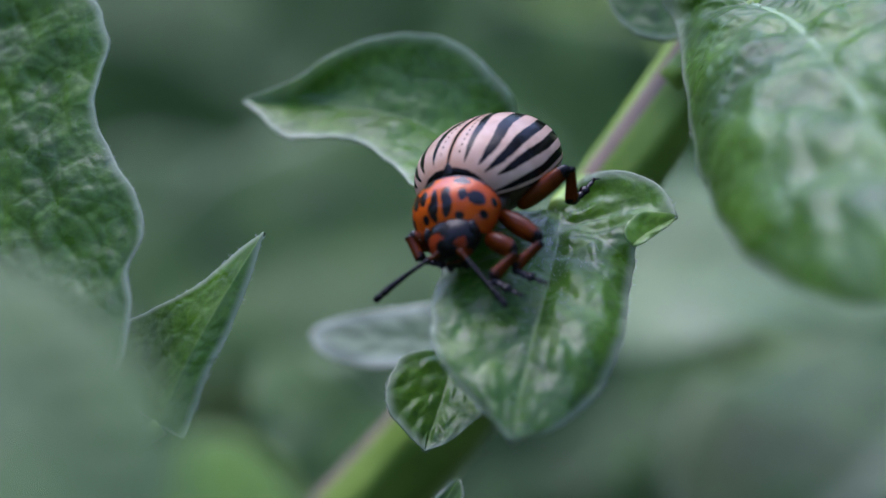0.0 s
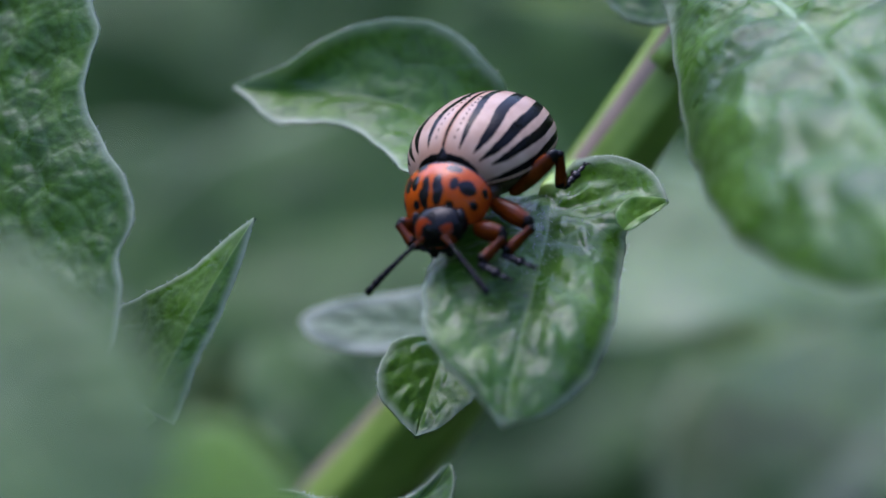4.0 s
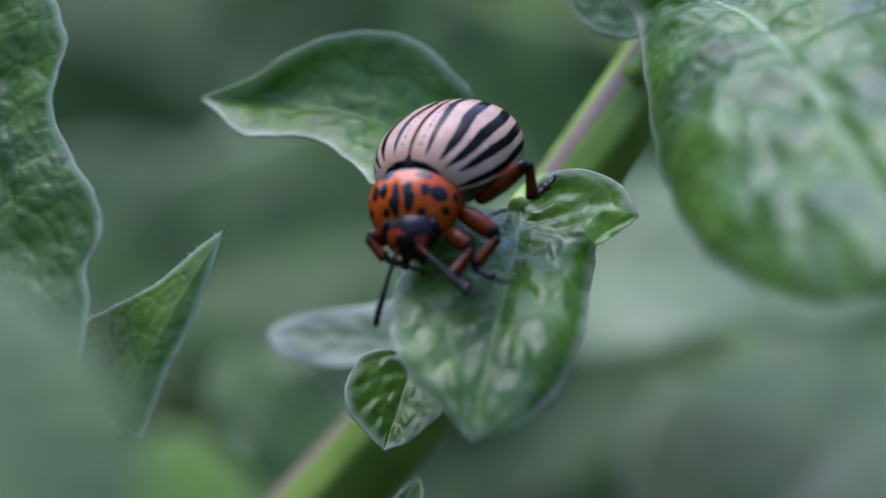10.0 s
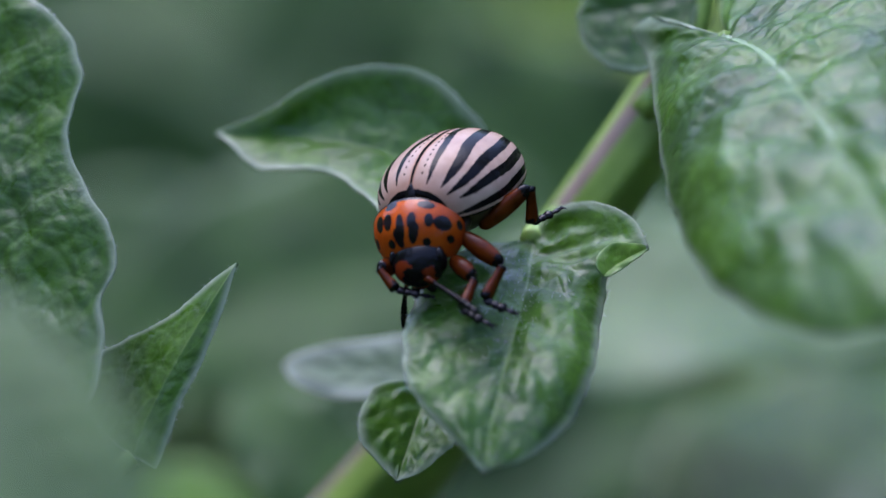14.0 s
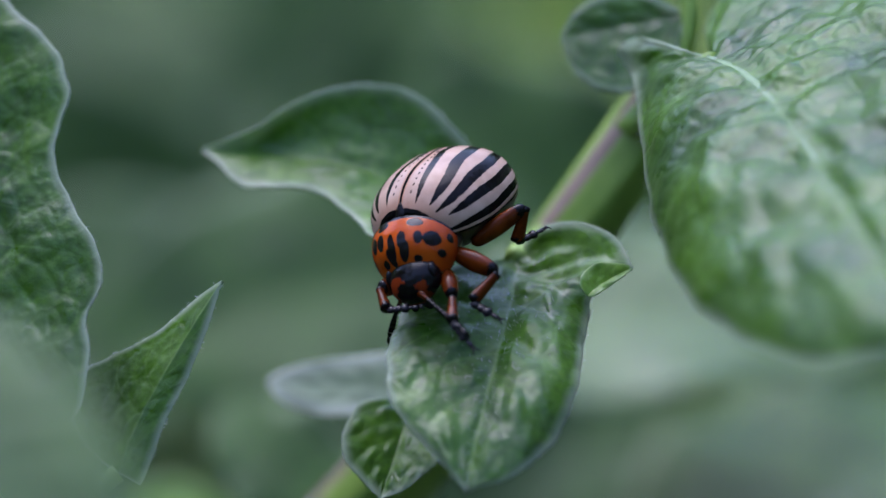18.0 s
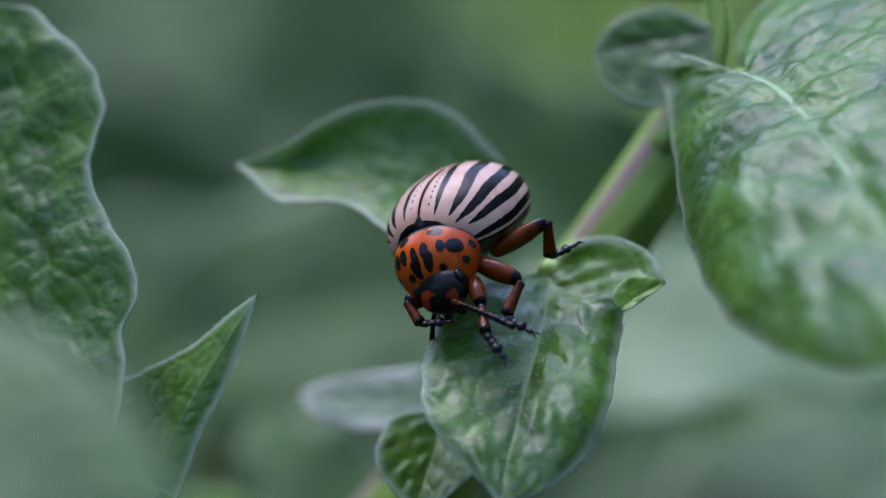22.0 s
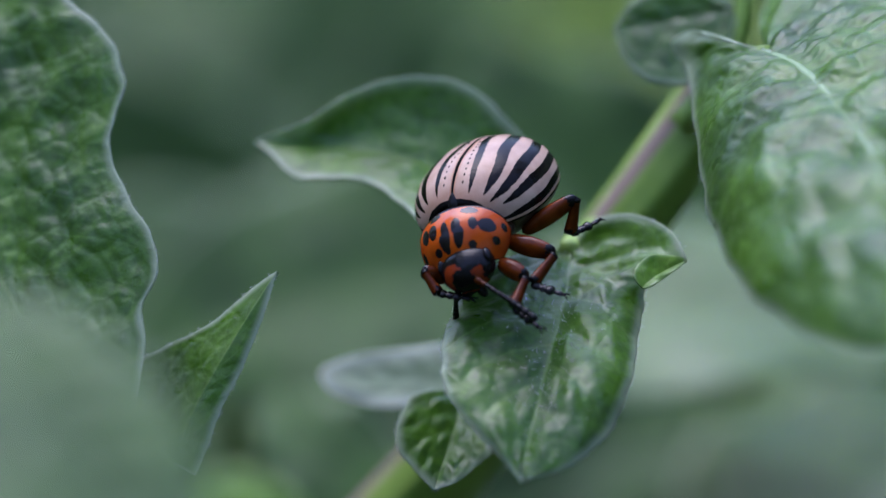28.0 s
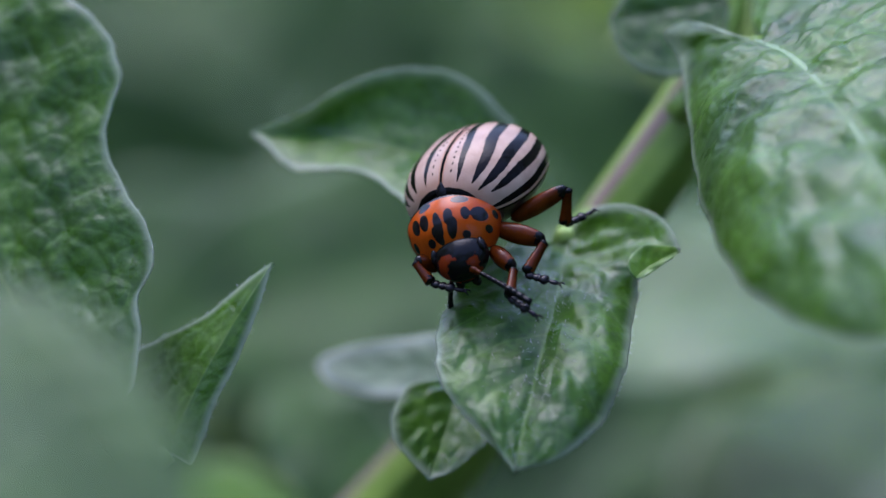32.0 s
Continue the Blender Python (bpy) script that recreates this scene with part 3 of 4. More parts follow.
hang("stalk", tube_mesh("stalk", bezier([plan(11.76, 9.28, 9.0), plan(13.53, 10.29, 6.0), plan(14.1, 11.2, 3.0), plan(14.6, 11.2, 1.3)], 20), [0.0005] * 20, [STEM], 12), plant, "leaf stalk")
hang("stalk", tube_mesh("stalk", bezier([plan(6.95, 3.02, 10), plan(6.5, 2.7, 9), plan(5.8, 2.6, 7), plan(5.52, 1.80, 4.4)], 16), [0.0006] * 16, [STEM], 12), plant, "leaf stalk")
hang("stalk", tube_mesh("stalk", bezier([plan(3.16, -4.33, 11), plan(2.07, -4.06, 11), plan(1.25, -4.2, 10), plan(0.51, -4.85, 6)], 16), [0.0005] * 16, [STEM], 12), plant, "leaf stalk")

# ---------------------------------------------------------------- plant beside it
plant_b = thing("potato_plant", (-0.06, -0.02, 0.0), "potato plant with broad wavy leaves", "potato plant", "potato plants")


leaf(plant_b, [(-26.18, 13.81, 9.5), (-24.73, 7.14, 6), (-22.43, 0.09, 1.5), (-15.93, -6.93, -4)], [(1, 0.25, -0.35), (1, 0.4, -0.2)], None, fold=4, wave=(0.0, 3.2, 0.8), quilt=0.15, veins=10, lumps=0.45, grid=(200, 150), label="broad dark green leaf with a wavy pale rim", seed=7, down=600, rib=0.28, rimw=0.45, soft=0.2,
     rims=(((0, 0.02, 0), (0.145, 2.7, 0.06), (0.38, 3.81, 0.12), (0.665, 4, 0.14), (0.89, 2.6, 0.04), (1, 0.02, 0)),
           ((0, 0.02, 0), (0.02, 3.15, -0.03), (0.04, 5.85, 0.53), (0.1, 7.38, 0.29), (0.185, 8.51, 0.42), (0.28, 9.38, 0.41), (0.395, 9.55, 0.4), (0.47, 8.52, 0.35), (0.53, 7.47, 0.3), (0.605, 7.28, 0.3), (0.685, 7.36, 0.33), (0.775, 7.13, 0.27), (0.83, 6.4, 0.24), (0.86, 5.07, 0.18), (0.91, 4.35, 0.12), (0.945, 3.41, 0.1), (0.98, 2.2, 0.16), (1, 0.02, 0))))
leaf(plant_b, [(-12.98, -8.17, -2), (-12.57, -6.09, -1.5), (-10.64, -2.94, -0.8), (-8.31, 0.8, 0)], [(-1, -0.4, 0.15), (-1, -0.4, 0.15)], None, fold=-20, wave=(0.0, 2, 0), quilt=0.08, veins=7, lumps=0.10, grid=(130, 90), label="folded pointed young leaf", seed=8, down=300, rimw=0.35, soft=0.3, rib=0.14,
     rims=(((0, 0.02, 0), (0.06, 1.16, -0.64), (0.13, 1.32, 0.22), (0.32, 1.15, 0.58), (0.58, 1.09, 0.06), (0.7, 0.91, 0.05), (0.85, 0.57, 0.04), (1, 0.02, 0)),
           ((0, 0.02, 0), (0.115, 2.23, 0.16), (0.235, 4.2, 0.27), (0.335, 5.32, 0.31), (0.435, 5, 0.28), (0.52, 4.03, 0.26), (0.62, 2.85, 0.19), (0.73, 1.8, 0.13), (0.82, 1.24, 0.1), (0.915, 0.73, 0.01), (1, 0.02, 0))))
leaf(plant_b, [(-7.76, -11.9, 0.0), (-4.61, -13.03, -1.0), (-1.23, -14.34, -1.0), (0.7, -10.59, -1.0)], [(0, 1, 0.8), (-0.6, 0.5, 0.5)], (3.0, 0.7), (0.5, 0.6), 20, (0.08, 2, 0), 0.2, 6, (90, 50), None, "cupped downy leaf", seed=9, down=600)
leaf(plant_b, [(-18.05, -1.39, -58), (-16, -3.86, -60), (-13.78, -6.71, -62), (-11.39, -11.12, -64)], [(1, 0.6, 0.3), (1, 0.6, 0.3)], None, fold=4, wave=(0.0, 2, 0), quilt=0.3, veins=7, grid=(60, 44), label="", seed=10, skin=LEAF_HAZE,
     rims=(((0, 0.02, 0), (0.11, 3.44, 0.16), (0.415, 5.18, 0.2), (0.795, 4.21, 0.1), (1, 0.02, 0)),
           ((0, 0.02, 0), (0.03, 1.55, -0.43), (0.105, 2.91, 0.17), (0.335, 3.83, 0.18), (0.54, 4.23, 0.16), (0.715, 4.13, 0.14), (0.85, 3.57, 0.08), (0.955, 2.47, 0.05), (1, 0.02, 0))))
leaf(plant_b, [(-11.42, -12.51, -44), (-9.31, -11.82, -44.5), (-6.88, -11.8, -45), (-4.67, -12.41, -46)], [(0, 1, 0.5), (0, 1, 0.5)], None, fold=4, wave=(0.0, 2, 0), quilt=0.2, veins=6, grid=(60, 44), label="", seed=11, skin=LEAF_YOUNG,
     rims=(((0, 0.02, 0), (0.25, 2.9, 0.04), (0.75, 2.78, 0.72), (1, 0.02, 0)),
           ((0, 0.02, 0), (0.1, 3.74, 0.67), (0.28, 5.16, 0.3), (0.5, 4.9, -0.26), (0.72, 3.76, -0.72), (0.9, 2.02, -0.73), (1, 0.02, 0))))

trunk(plant_b, -0.06, -0.02, 0.39)
for base, foot in (((-26.18, 13.81, 9.5), (-0.06, -0.02, 0.37)), ((-12.98, -8.17, -2), (-0.06, -0.02, 0.35)), ((-7.76, -11.9, 0.0), (-0.06, -0.02, 0.33)), ((-18.05, -1.39, -58), (-0.06, -0.02, 0.36)), ((-11.42, -12.51, -44), (-0.06, -0.02, 0.34))):
    petiole(plant_b, base, foot)

# ---------------------------------------------------------------- plants behind
rng = np.random.RandomState(5)


def far_leaf(p, r, u, d, size, turn, face, seed, skin):
    """A broad leaf behind: turn in the picture's plane; face: how far it lies flat (0) or stands up (1)."""
    a = radians(turn)
    dr, du = math.cos(a), math.sin(a)
    lie = 1 - face
    tip = (r + dr * size, u + du * size * (0.35 + 0.65 * face), d + du * size * lie)
    bow = size * 0.18
    spine = [(r - dr * size, u - du * size * (0.35 + 0.65 * face), d - du * size * lie), (r - dr * size * 0.35, u + bow, d), (r + dr * size * 0.35, u + bow, d), tip]
    side = (-du, dr * (0.35 + 0.65 * face), dr * lie)
    o = ORIGIN[p]
    if size > 8:
        petiole(p, spine[0], (o.x, o.y, max(0.05, plan(*spine[0]).z - 0.04)), 0.9)
    leaf(p, spine, [side, side], (size * 0.62, size * 0.62), (0.4, 0.6), 6, (size * 0.05, 2.3, seed), float(size * 0.03), 7, (36, 24), None, "", seed=seed, rib=size * 0.03, thick=0.3, skin=skin)


FAR = [  # across, up, away, size, turn, face
    (15.16, -2.78, 62.0, 13, 5, 0.3),
    (26.64, -12.66, 70.0, 17, 60, 0.2),
    (23.14, -9.3, 110.0, 14, 170, 0.5),
    (-5.37, -1.9, 90.0, 15, 200, 0.58),
    (-16.95, -3.06, 110.0, 15, 40, 0.5),
    (9.05, 4.08, 100.0, 15, 120, 0.8),
    (-6.66, -9.77, 50.0, 6, 120, 0.6),
    (0.17, -8.54, 110.0, 12, 20, 0.58),
    (8.0, -11.5, 90.0, 11, 25, 0.5),
]
far_plants = [thing("potato_plant", (x, y, 0.0), "potato plant behind, a blur of green leaves", "potato plant", "potato plants") for x, y in ((-0.07, 0.16), (0.08, 0.17), (0.02, 0.40))]
for p in far_plants:
    trunk(p, ORIGIN[p].x, ORIGIN[p].y, 0.36, 4.5)
for k, (r, u, d, size, turn, face) in enumerate(FAR):
    # the first leaf's pale sky reflection comes from its greyed skin
    far_leaf(far_plants[(0 if r < 0 else 1) if d < 140 else 2], r, u, d, size, turn, face, 20 + k, LEAF_HAZE if k == 0 else LEAF_FAR)
for k in range(170):
    d = rng.uniform(150, 520)
    wide = 0.12 * (280 + d)
    r, u = rng.uniform(-wide, wide), rng.uniform(-1, 0.75) * wide * 0.75 - 0.05 * d
    if r > 0.05 * wide and u > -0.05 * wide:
        continue
    far_leaf(far_plants[2], r, u, d, rng.uniform(14, 26), rng.uniform(0, 360), rng.uniform(0.55, 1.0), 60 + k, LEAF_FAR)

# ---------------------------------------------------------------- field rows added all round; those out of view block low sky
def field_plant():
    """One bushy plant: a stem and its foliage of many curled leaves."""
    p = thing("potato_plant", (0, 0, 0), "bushy potato plant in the rows added all round", "potato plant", "field plants")
    trunk(p, 0, 0, 0.5, 5.0)
    rs = np.random.RandomState(9)
    verts, faces = [], []
    q = np.array((-1, -0.5, 0, 0.5, 1.0))
    for k in range(260):
        ang, lift = rs.uniform(0, 6.283), rs.uniform(-0.6, 0.5)
        high = rs.uniform(0.06, 0.70)
        out = rs.uniform(0.03, 0.24) * (1.15 - 0.8 * abs(high - 0.4))
        c = np.array((math.cos(ang) * out, math.sin(ang) * out, high))
        t = np.array((math.cos(ang + rs.normal() * 0.8), math.sin(ang + rs.normal() * 0.8), lift))
        t /= np.linalg.norm(t)
        a = np.cross(t, (0, 0, 1.0))
        a /= np.linalg.norm(a)
        nrm = np.cross(a, t)
        size = rs.uniform(0.025, 0.055)
        b = len(verts)
        for i in range(7):
            f = i / 6
            w = size * 0.62 * (max(f, 0.02) / 0.4) ** 0.4 * (max(1 - f, 0.01) / 0.6) ** 0.6
            for e in q:
                verts.append(c + t * size * 2 * (f - 0.3) + a * w * e + nrm * (w * 0.25 * abs(e) - size * 1.1 * (f - 0.3) ** 2 + 0.003 * math.sin(9 * f + 3 * e + k)))
        for i in range(6):
            for m in range(4):
                o = b + i * 5 + m
                faces.append((o, o + 1, o + 6, o + 5))
    me = bpy.data.meshes.new("foliage")
    me.from_pydata([tuple(v) for v in verts], [], faces)
    me.materials.append(LEAF_FAR)
    tagged(hang("foliage", me, p), "dense dark green leaves", kind="stuff")
    return p


first = field_plant()
spots_free = []
for row in range(-5, 7):
    for col in range(-9, 10):
        x, y = col * 0.34 + rng.uniform(-0.05, 0.05), 0.10 + row * 0.72 + rng.uniform(-0.05, 0.05)
        if row == 0 and abs(col) < 1:
            continue
        spots_free.append((x, y))
first.matrix_basis = pose(*spots_free[0], 0, 0, 0, 40)
for x, y in spots_free[1:]:
    tall = 1.4 if -0.9 < y < -0.4 else 1.0  # unseen row behind the camera, raised to darken the leaves' reflections
    copy_thing(first, pose(x, y, rng.uniform(-0.06, 0.0), 0, 0, rng.uniform(0, 360)) @ Matrix.Diagonal((1.05 * tall ** 0.4, 1.05 * tall ** 0.4, tall, 1)))


# ---------------------------------------------------------------- beetle
MM = 0.001
beetle = new("beetle")
beetle.empty_display_size = 0.003
ORIGIN[beetle] = Vector()
tagged(beetle, "striped potato beetle with orange spotted thorax, feeding on a leaf", "beetle")


def shell(name, fn, ns, nv, thick, mats, values, parent, label=""):
    """A curved plate: fn gives places in mm from two numbers, 0 to 1; closed with an inner side."""
    a, b = np.meshgrid(np.linspace(0, 1, ns), np.linspace(0, 1, nv), indexing="ij")
    X = np.stack(fn(a, b), -1) * MM
    gs, gq = np.gradient(X, axis=0), np.gradient(X, axis=1)
    nn = np.cross(gs, gq)
    nn /= np.linalg.norm(nn, axis=2)[..., None] + 1e-15
    mid = X.reshape(-1, 3).mean(0) - np.array((0, 0, 0.5 * MM))
    sign = 1.0 if (nn * (X - mid)).sum() > 0 else -1.0
    vals = {k: f(a, b) for k, f in values.items()}
    if sign < 0:
        X, nn, vals = X[:, ::-1], nn[:, ::-1] * -1, {k: v[:, ::-1] for k, v in vals.items()}
    me = grid_mesh(name, X, X - nn * thick * MM, mats, vals)
    return hang(name, me, parent, label)


def elytron_place(side):
    def fn(s, v):
        x = 3.25 - 6.767 * s
        xi = (x - -0.134) / 3.628
        r = np.clip(1 - np.abs(xi) ** 2.5, 0.0005, 1) ** 0.5
        b = 3.358 * r
        c = 2.365 * np.clip(1 - np.abs(xi) ** 2.3, 0.0005, 1) ** 0.52 + 0.25 * (1 - s)
        th = np.radians(0.6 + 103.4 * v)
        return x + 0 * v, side * b * np.sin(th) ** 0.95, c * np.cos(th) + 0.1
    return fn


def stripes(s, v):
    """Dark stripes on each wing case, drawn together towards the end: a dotted line, a thin one, three broad ones; the dark seam and rim."""
    m = np.zeros_like(s)
    tail = np.clip((0.95 - s) / 0.12, 0, 1) ** 0.6
    for front, back, half, begin in ((0.215, 0.075, 0.030, 0.05), (0.425, 0.270, 0.052, 0.06), (0.555, 0.505, 0.054, 0.05), (0.685, 0.705, 0.052, 0.08), (0.912, 0.885, 0.046, 0.03)):
        c = front + (back - front) * (1 - (1 - np.clip((s - 0.05) / 0.75, 0, 1)) ** 1.7) + 0.006 * np.sin(s * 15 + front * 9)
        h = half * tail * np.clip((s - begin) / 0.10, 0, 1) ** 0.5 * (0.8 + 0.2 * np.clip((s - begin) / 0.28, 0, 1))
        m = np.maximum(m, np.clip(0.5 + (h - np.abs(v - c)) / 0.055, 0, 1) * (h > 0))
    line = 0.105 - 0.075 * np.clip((s - 0.05) / 0.6, 0, 1)
    dots = np.clip(0.5 + (0.007 * (0.4 + np.sin(s * 120)) - np.abs(v - line)) / 0.02, 0, 1) * (s > 0.08) * (s < 0.6)
    seam = np.clip(0.5 + (0.008 - v) / 0.02, 0, 1)
    rim = np.clip(0.5 + (v - 0.975) / 0.03, 0, 1)
    collar = np.clip(0.5 + (0.026 - s) / 0.02, 0, 1)
    return np.maximum.reduce([m, dots, seam, rim, collar])


for side, nm in ((1, "elytron"), (-1, "elytron")):
    shell(nm, elytron_place(side), 90, 80, 0.12, [ELYTRON], {
        "mark": stripes, "tint": lambda s, v: np.clip(1 - s / 0.10, 0, 1) * 0.45 + np.clip((v - 0.93) / 0.07, 0, 1) * 0.5 + 0.7 * np.clip(1 - v / 0.035, 0, 1)}, beetle, "cream wing case with five black stripes")


def belly_place(s, v):
    x = 2.9 - 6.6 * s
    r = np.clip(1 - np.abs((x + 0.4) / 3.55) ** 2.6, 0.0005, 1) ** 0.5
    a = v * 2 * math.pi
    return x + 0 * v, 3.1 * r * np.cos(a), -0.25 + 1.0 * r * np.sin(a) * np.where(np.sin(a) < 0, 1.6, 1.0)


shell("abdomen", belly_place, 40, 48, 0.1, [BELLY], {}, beetle, "dark brown underside")
me = bpy.data.meshes.new("scutellum")
bm = bmesh.new()
bmesh.ops.create_uvsphere(bm, u_segments=16, v_segments=10, radius=0.42 * MM)
for v in bm.verts:
    v.co.x *= 1.1
    v.co.y *= 0.75 + 0.6 * v.co.x / MM
    v.co.z *= 0.35
bmesh.ops.transform(bm, matrix=pose(3.04 * MM, 0, 1.36 * MM, 0, 52, 0), verts=bm.verts)
bm.to_mesh(me)
bm.free()
me.materials.append(BLACK_SHELL)
hang("scutellum", me, beetle, "small dark triangular plate")


# thorax plate: turns on the front of the body
def pronotum_place(s, v):
    """A bent plate: arched across, its back rim drawn up in the middle, falling to the front."""
    ph = np.radians(-90 + 180 * v)
    low = 1 - np.cos(ph)
    w = 2.32 - 0.10 * s - 0.52 * s ** 2.5
    x = 2.95 * s * (1 - low) + low * (1.1 + 1.35 * s)
    z = (0.45 * np.sin(math.pi * np.clip(s, 0, 1)) - 0.75 * s ** 2.2) * (1 - low) - low * (1.35 + 0.35 * s)
    return x, w * np.sin(ph), z


SPOTS = ((0.33, 0.265, 0.12, 0.032, 8), (0.37, 0.352, 0.11, 0.028, 0), (0.50, 0.456, 0.15, 0.022, 4), (0.66, 0.432, 0.11, 0.026, 14), (0.42, 0.538, 0.10, 0.024, -6), (0.60, 0.552, 0.12, 0.028, -14),
         (0.745, 0.644, 0.045, 0.024, 0), (0.40, 0.658, 0.085, 0.024, 0), (0.40, 0.765, 0.105, 0.052, 8), (0.665, 0.845, 0.062, 0.030, 0), (0.73, 0.356, 0.05, 0.026, 0), (0.62, 0.165, 0.08, 0.026, 0),
         (0.10, 0.372, 0.05, 0.036, 0), (0.13, 0.627, 0.055, 0.044, 0), (0.27, 0.91, 0.08, 0.026, 0), (0.30, 0.10, 0.08, 0.026, 0))


def spots(s, v):
    m = np.zeros_like(s)
    for a, b, ra, rb, turn in SPOTS:
        t = radians(turn)
        da, db = (s - a) * 2.75, (v - b) * 5.8
        x = da * math.cos(t) + db * math.sin(t)
        y = -da * math.sin(t) + db * math.cos(t)
        d = np.sqrt((x / (ra * 2.75)) ** 2 + (y / (rb * 5.8)) ** 2)
        m = np.maximum(m, np.clip(0.5 + (1.38 - d) * 1.2, 0, 1))
    back = np.clip(0.5 + (0.045 - s) / 0.04, 0, 1)
    front = np.clip(0.5 + (s - 0.985) / 0.03, 0, 1)
    return np.maximum(np.maximum(m, back), front)


# tint paints the shading of the plate's sides as a darker orange
pronotum = shell("pronotum", pronotum_place, 70, 110, 0.15, [PRONOTUM], {"mark": spots, "tint": lambda s, v: np.abs(2 * v - 1) ** 4}, beetle, "orange thorax plate with black spots")
me = bpy.data.meshes.new("thorax")
bm = bmesh.new()
bmesh.ops.create_uvsphere(bm, u_segments=24, v_segments=16, radius=1.0)
for v in bm.verts:
    v.co = Vector((v.co.x * 1.35 + 1.55, v.co.y * 1.85, v.co.z * 0.95 - 1.15)) * MM
bm.to_mesh(me)
bm.free()
me.materials.append(BELLY)
hang("thorax", me, pronotum, "dark brown underside of the thorax")


# head, with eyes, jaws and two feelers
def ball(name, centre, size, mat, parent, marks=None, turn=(0, 0, 0), label="", seg=28):
    me = bpy.data.meshes.new(name)
    bm = bmesh.new()
    bmesh.ops.create_uvsphere(bm, u_segments=seg, v_segments=seg // 2, radius=1.0)
    raw = [v.co.copy() for v in bm.verts]
    bmesh.ops.transform(bm, matrix=pose(*[c * MM for c in centre], *turn) @ Matrix.Diagonal((*[k * MM for k in size], 1)), verts=bm.verts)
    bm.to_mesh(me)
    bm.free()
    me.materials.append(mat)
    if marks:
        at = me.attributes.new("mark", "FLOAT", "POINT")
        at.data.foreach_set("value", np.array([marks(c) for c in raw], np.float32))
    return hang(name, me, parent, label)


def head_marks(c):
    crown = 0.5 + (0.42 - c.x - 0.55 * c.y * c.y + 0.22 * math.sin(5 * c.y)) * 1.6
    patch = 0.5 + (0.34 - math.hypot(c.x - 0.78, c.y * 0.75)) * 1.8
    cheek = 0.5 + (abs(c.y) - 0.72) * 2.2
    return min(1.0, max(0.0, crown, patch, cheek))


head = ball("head", (0.68, 0.22, -0.42), (1.24, 1.36, 0.92), HEAD, beetle, head_marks, (0, 12, 0), "dark orange head with a black crown")
for sg in (1, -1):
    ball("eye", (0.58, sg * 1.17 + 0.22, -0.08), (0.42, 0.2, 0.32), BLACK_SHELL, head, None, (0, 30, sg * 12), "black eye", 16)
    ball("jaw", (1.42, sg * 0.36 + 0.2, -1.22), (0.34, 0.24, 0.46), BLACK_SHELL, head, None, (sg * 14, -25, 0), "black jaw", 16)
ball("lip", (1.60, 0.2, -0.92), (0.26, 0.48, 0.26), HEAD, head, lambda c: 0.9 if c.x > 0.5 else 0.2, (0, 40, 0), "dark orange upper lip", 16)


def feeler():
    """Eleven beads along a gently bowed line; the first four orange-brown."""
    pts, rad, mk = [], [], []
    x = 0.0
    for k in range(11):
        ln = (0.42, 0.24, 0.36, 0.34, 0.32, 0.30, 0.32, 0.34, 0.36, 0.36, 0.5)[k]
        r = (0.17, 0.12, 0.115, 0.115, 0.12, 0.125, 0.14, 0.16, 0.175, 0.185, 0.17)[k]
        for f, w in ((0.0, 0.82), (0.2, 0.93), (0.55, 1.0), (0.85, 0.95), (0.98, 0.6)):
            px = x + ln * f
            pts.append((px * MM, 0, 0.03 * px * (3.8 - px) * MM))
            rad.append(r * w * MM if not (k == 10 and f > 0.9) else 0.03 * MM)
            mk.append(0.15 if k < 2 else 0.95)
        x += ln
    return tube_mesh("antenna", pts, rad, [LEG_SHELL], 12, marks=mk)


antennae = [hang("antenna", feeler(), beetle, "beaded dark antenna") for k in range(2)]


ball("breast", (2.5, 0, -0.72), (1.4, 2.2, 0.95), BELLY, beetle, None, (0, 14, 0), "dark brown underside behind the thorax")


# legs: thigh, shin and jointed foot
def rod(name, length, profile, mat_marks, parent, label, squash=0.8):
    n = 24
    pts = [(length * i / (n - 1) * MM, 0, 0) for i in range(n)]
    rad = [max(profile(i / (n - 1)), 0.02) * MM for i in range(n)]
    me = tube_mesh(name, pts, rad, [LEG_SHELL], 16, marks=[mat_marks(i / (n - 1)) for i in range(n)])
    for v in me.vertices:
        v.co.y *= squash
    return hang(name, me, parent, label)


def round_end(t, e=0.12):
    return math.sqrt(max(0.0, 1 - (1 - min(t / e, 1)) ** 2)) * math.sqrt(max(0.0, 1 - (1 - min((1 - t) / e, 1)) ** 2))


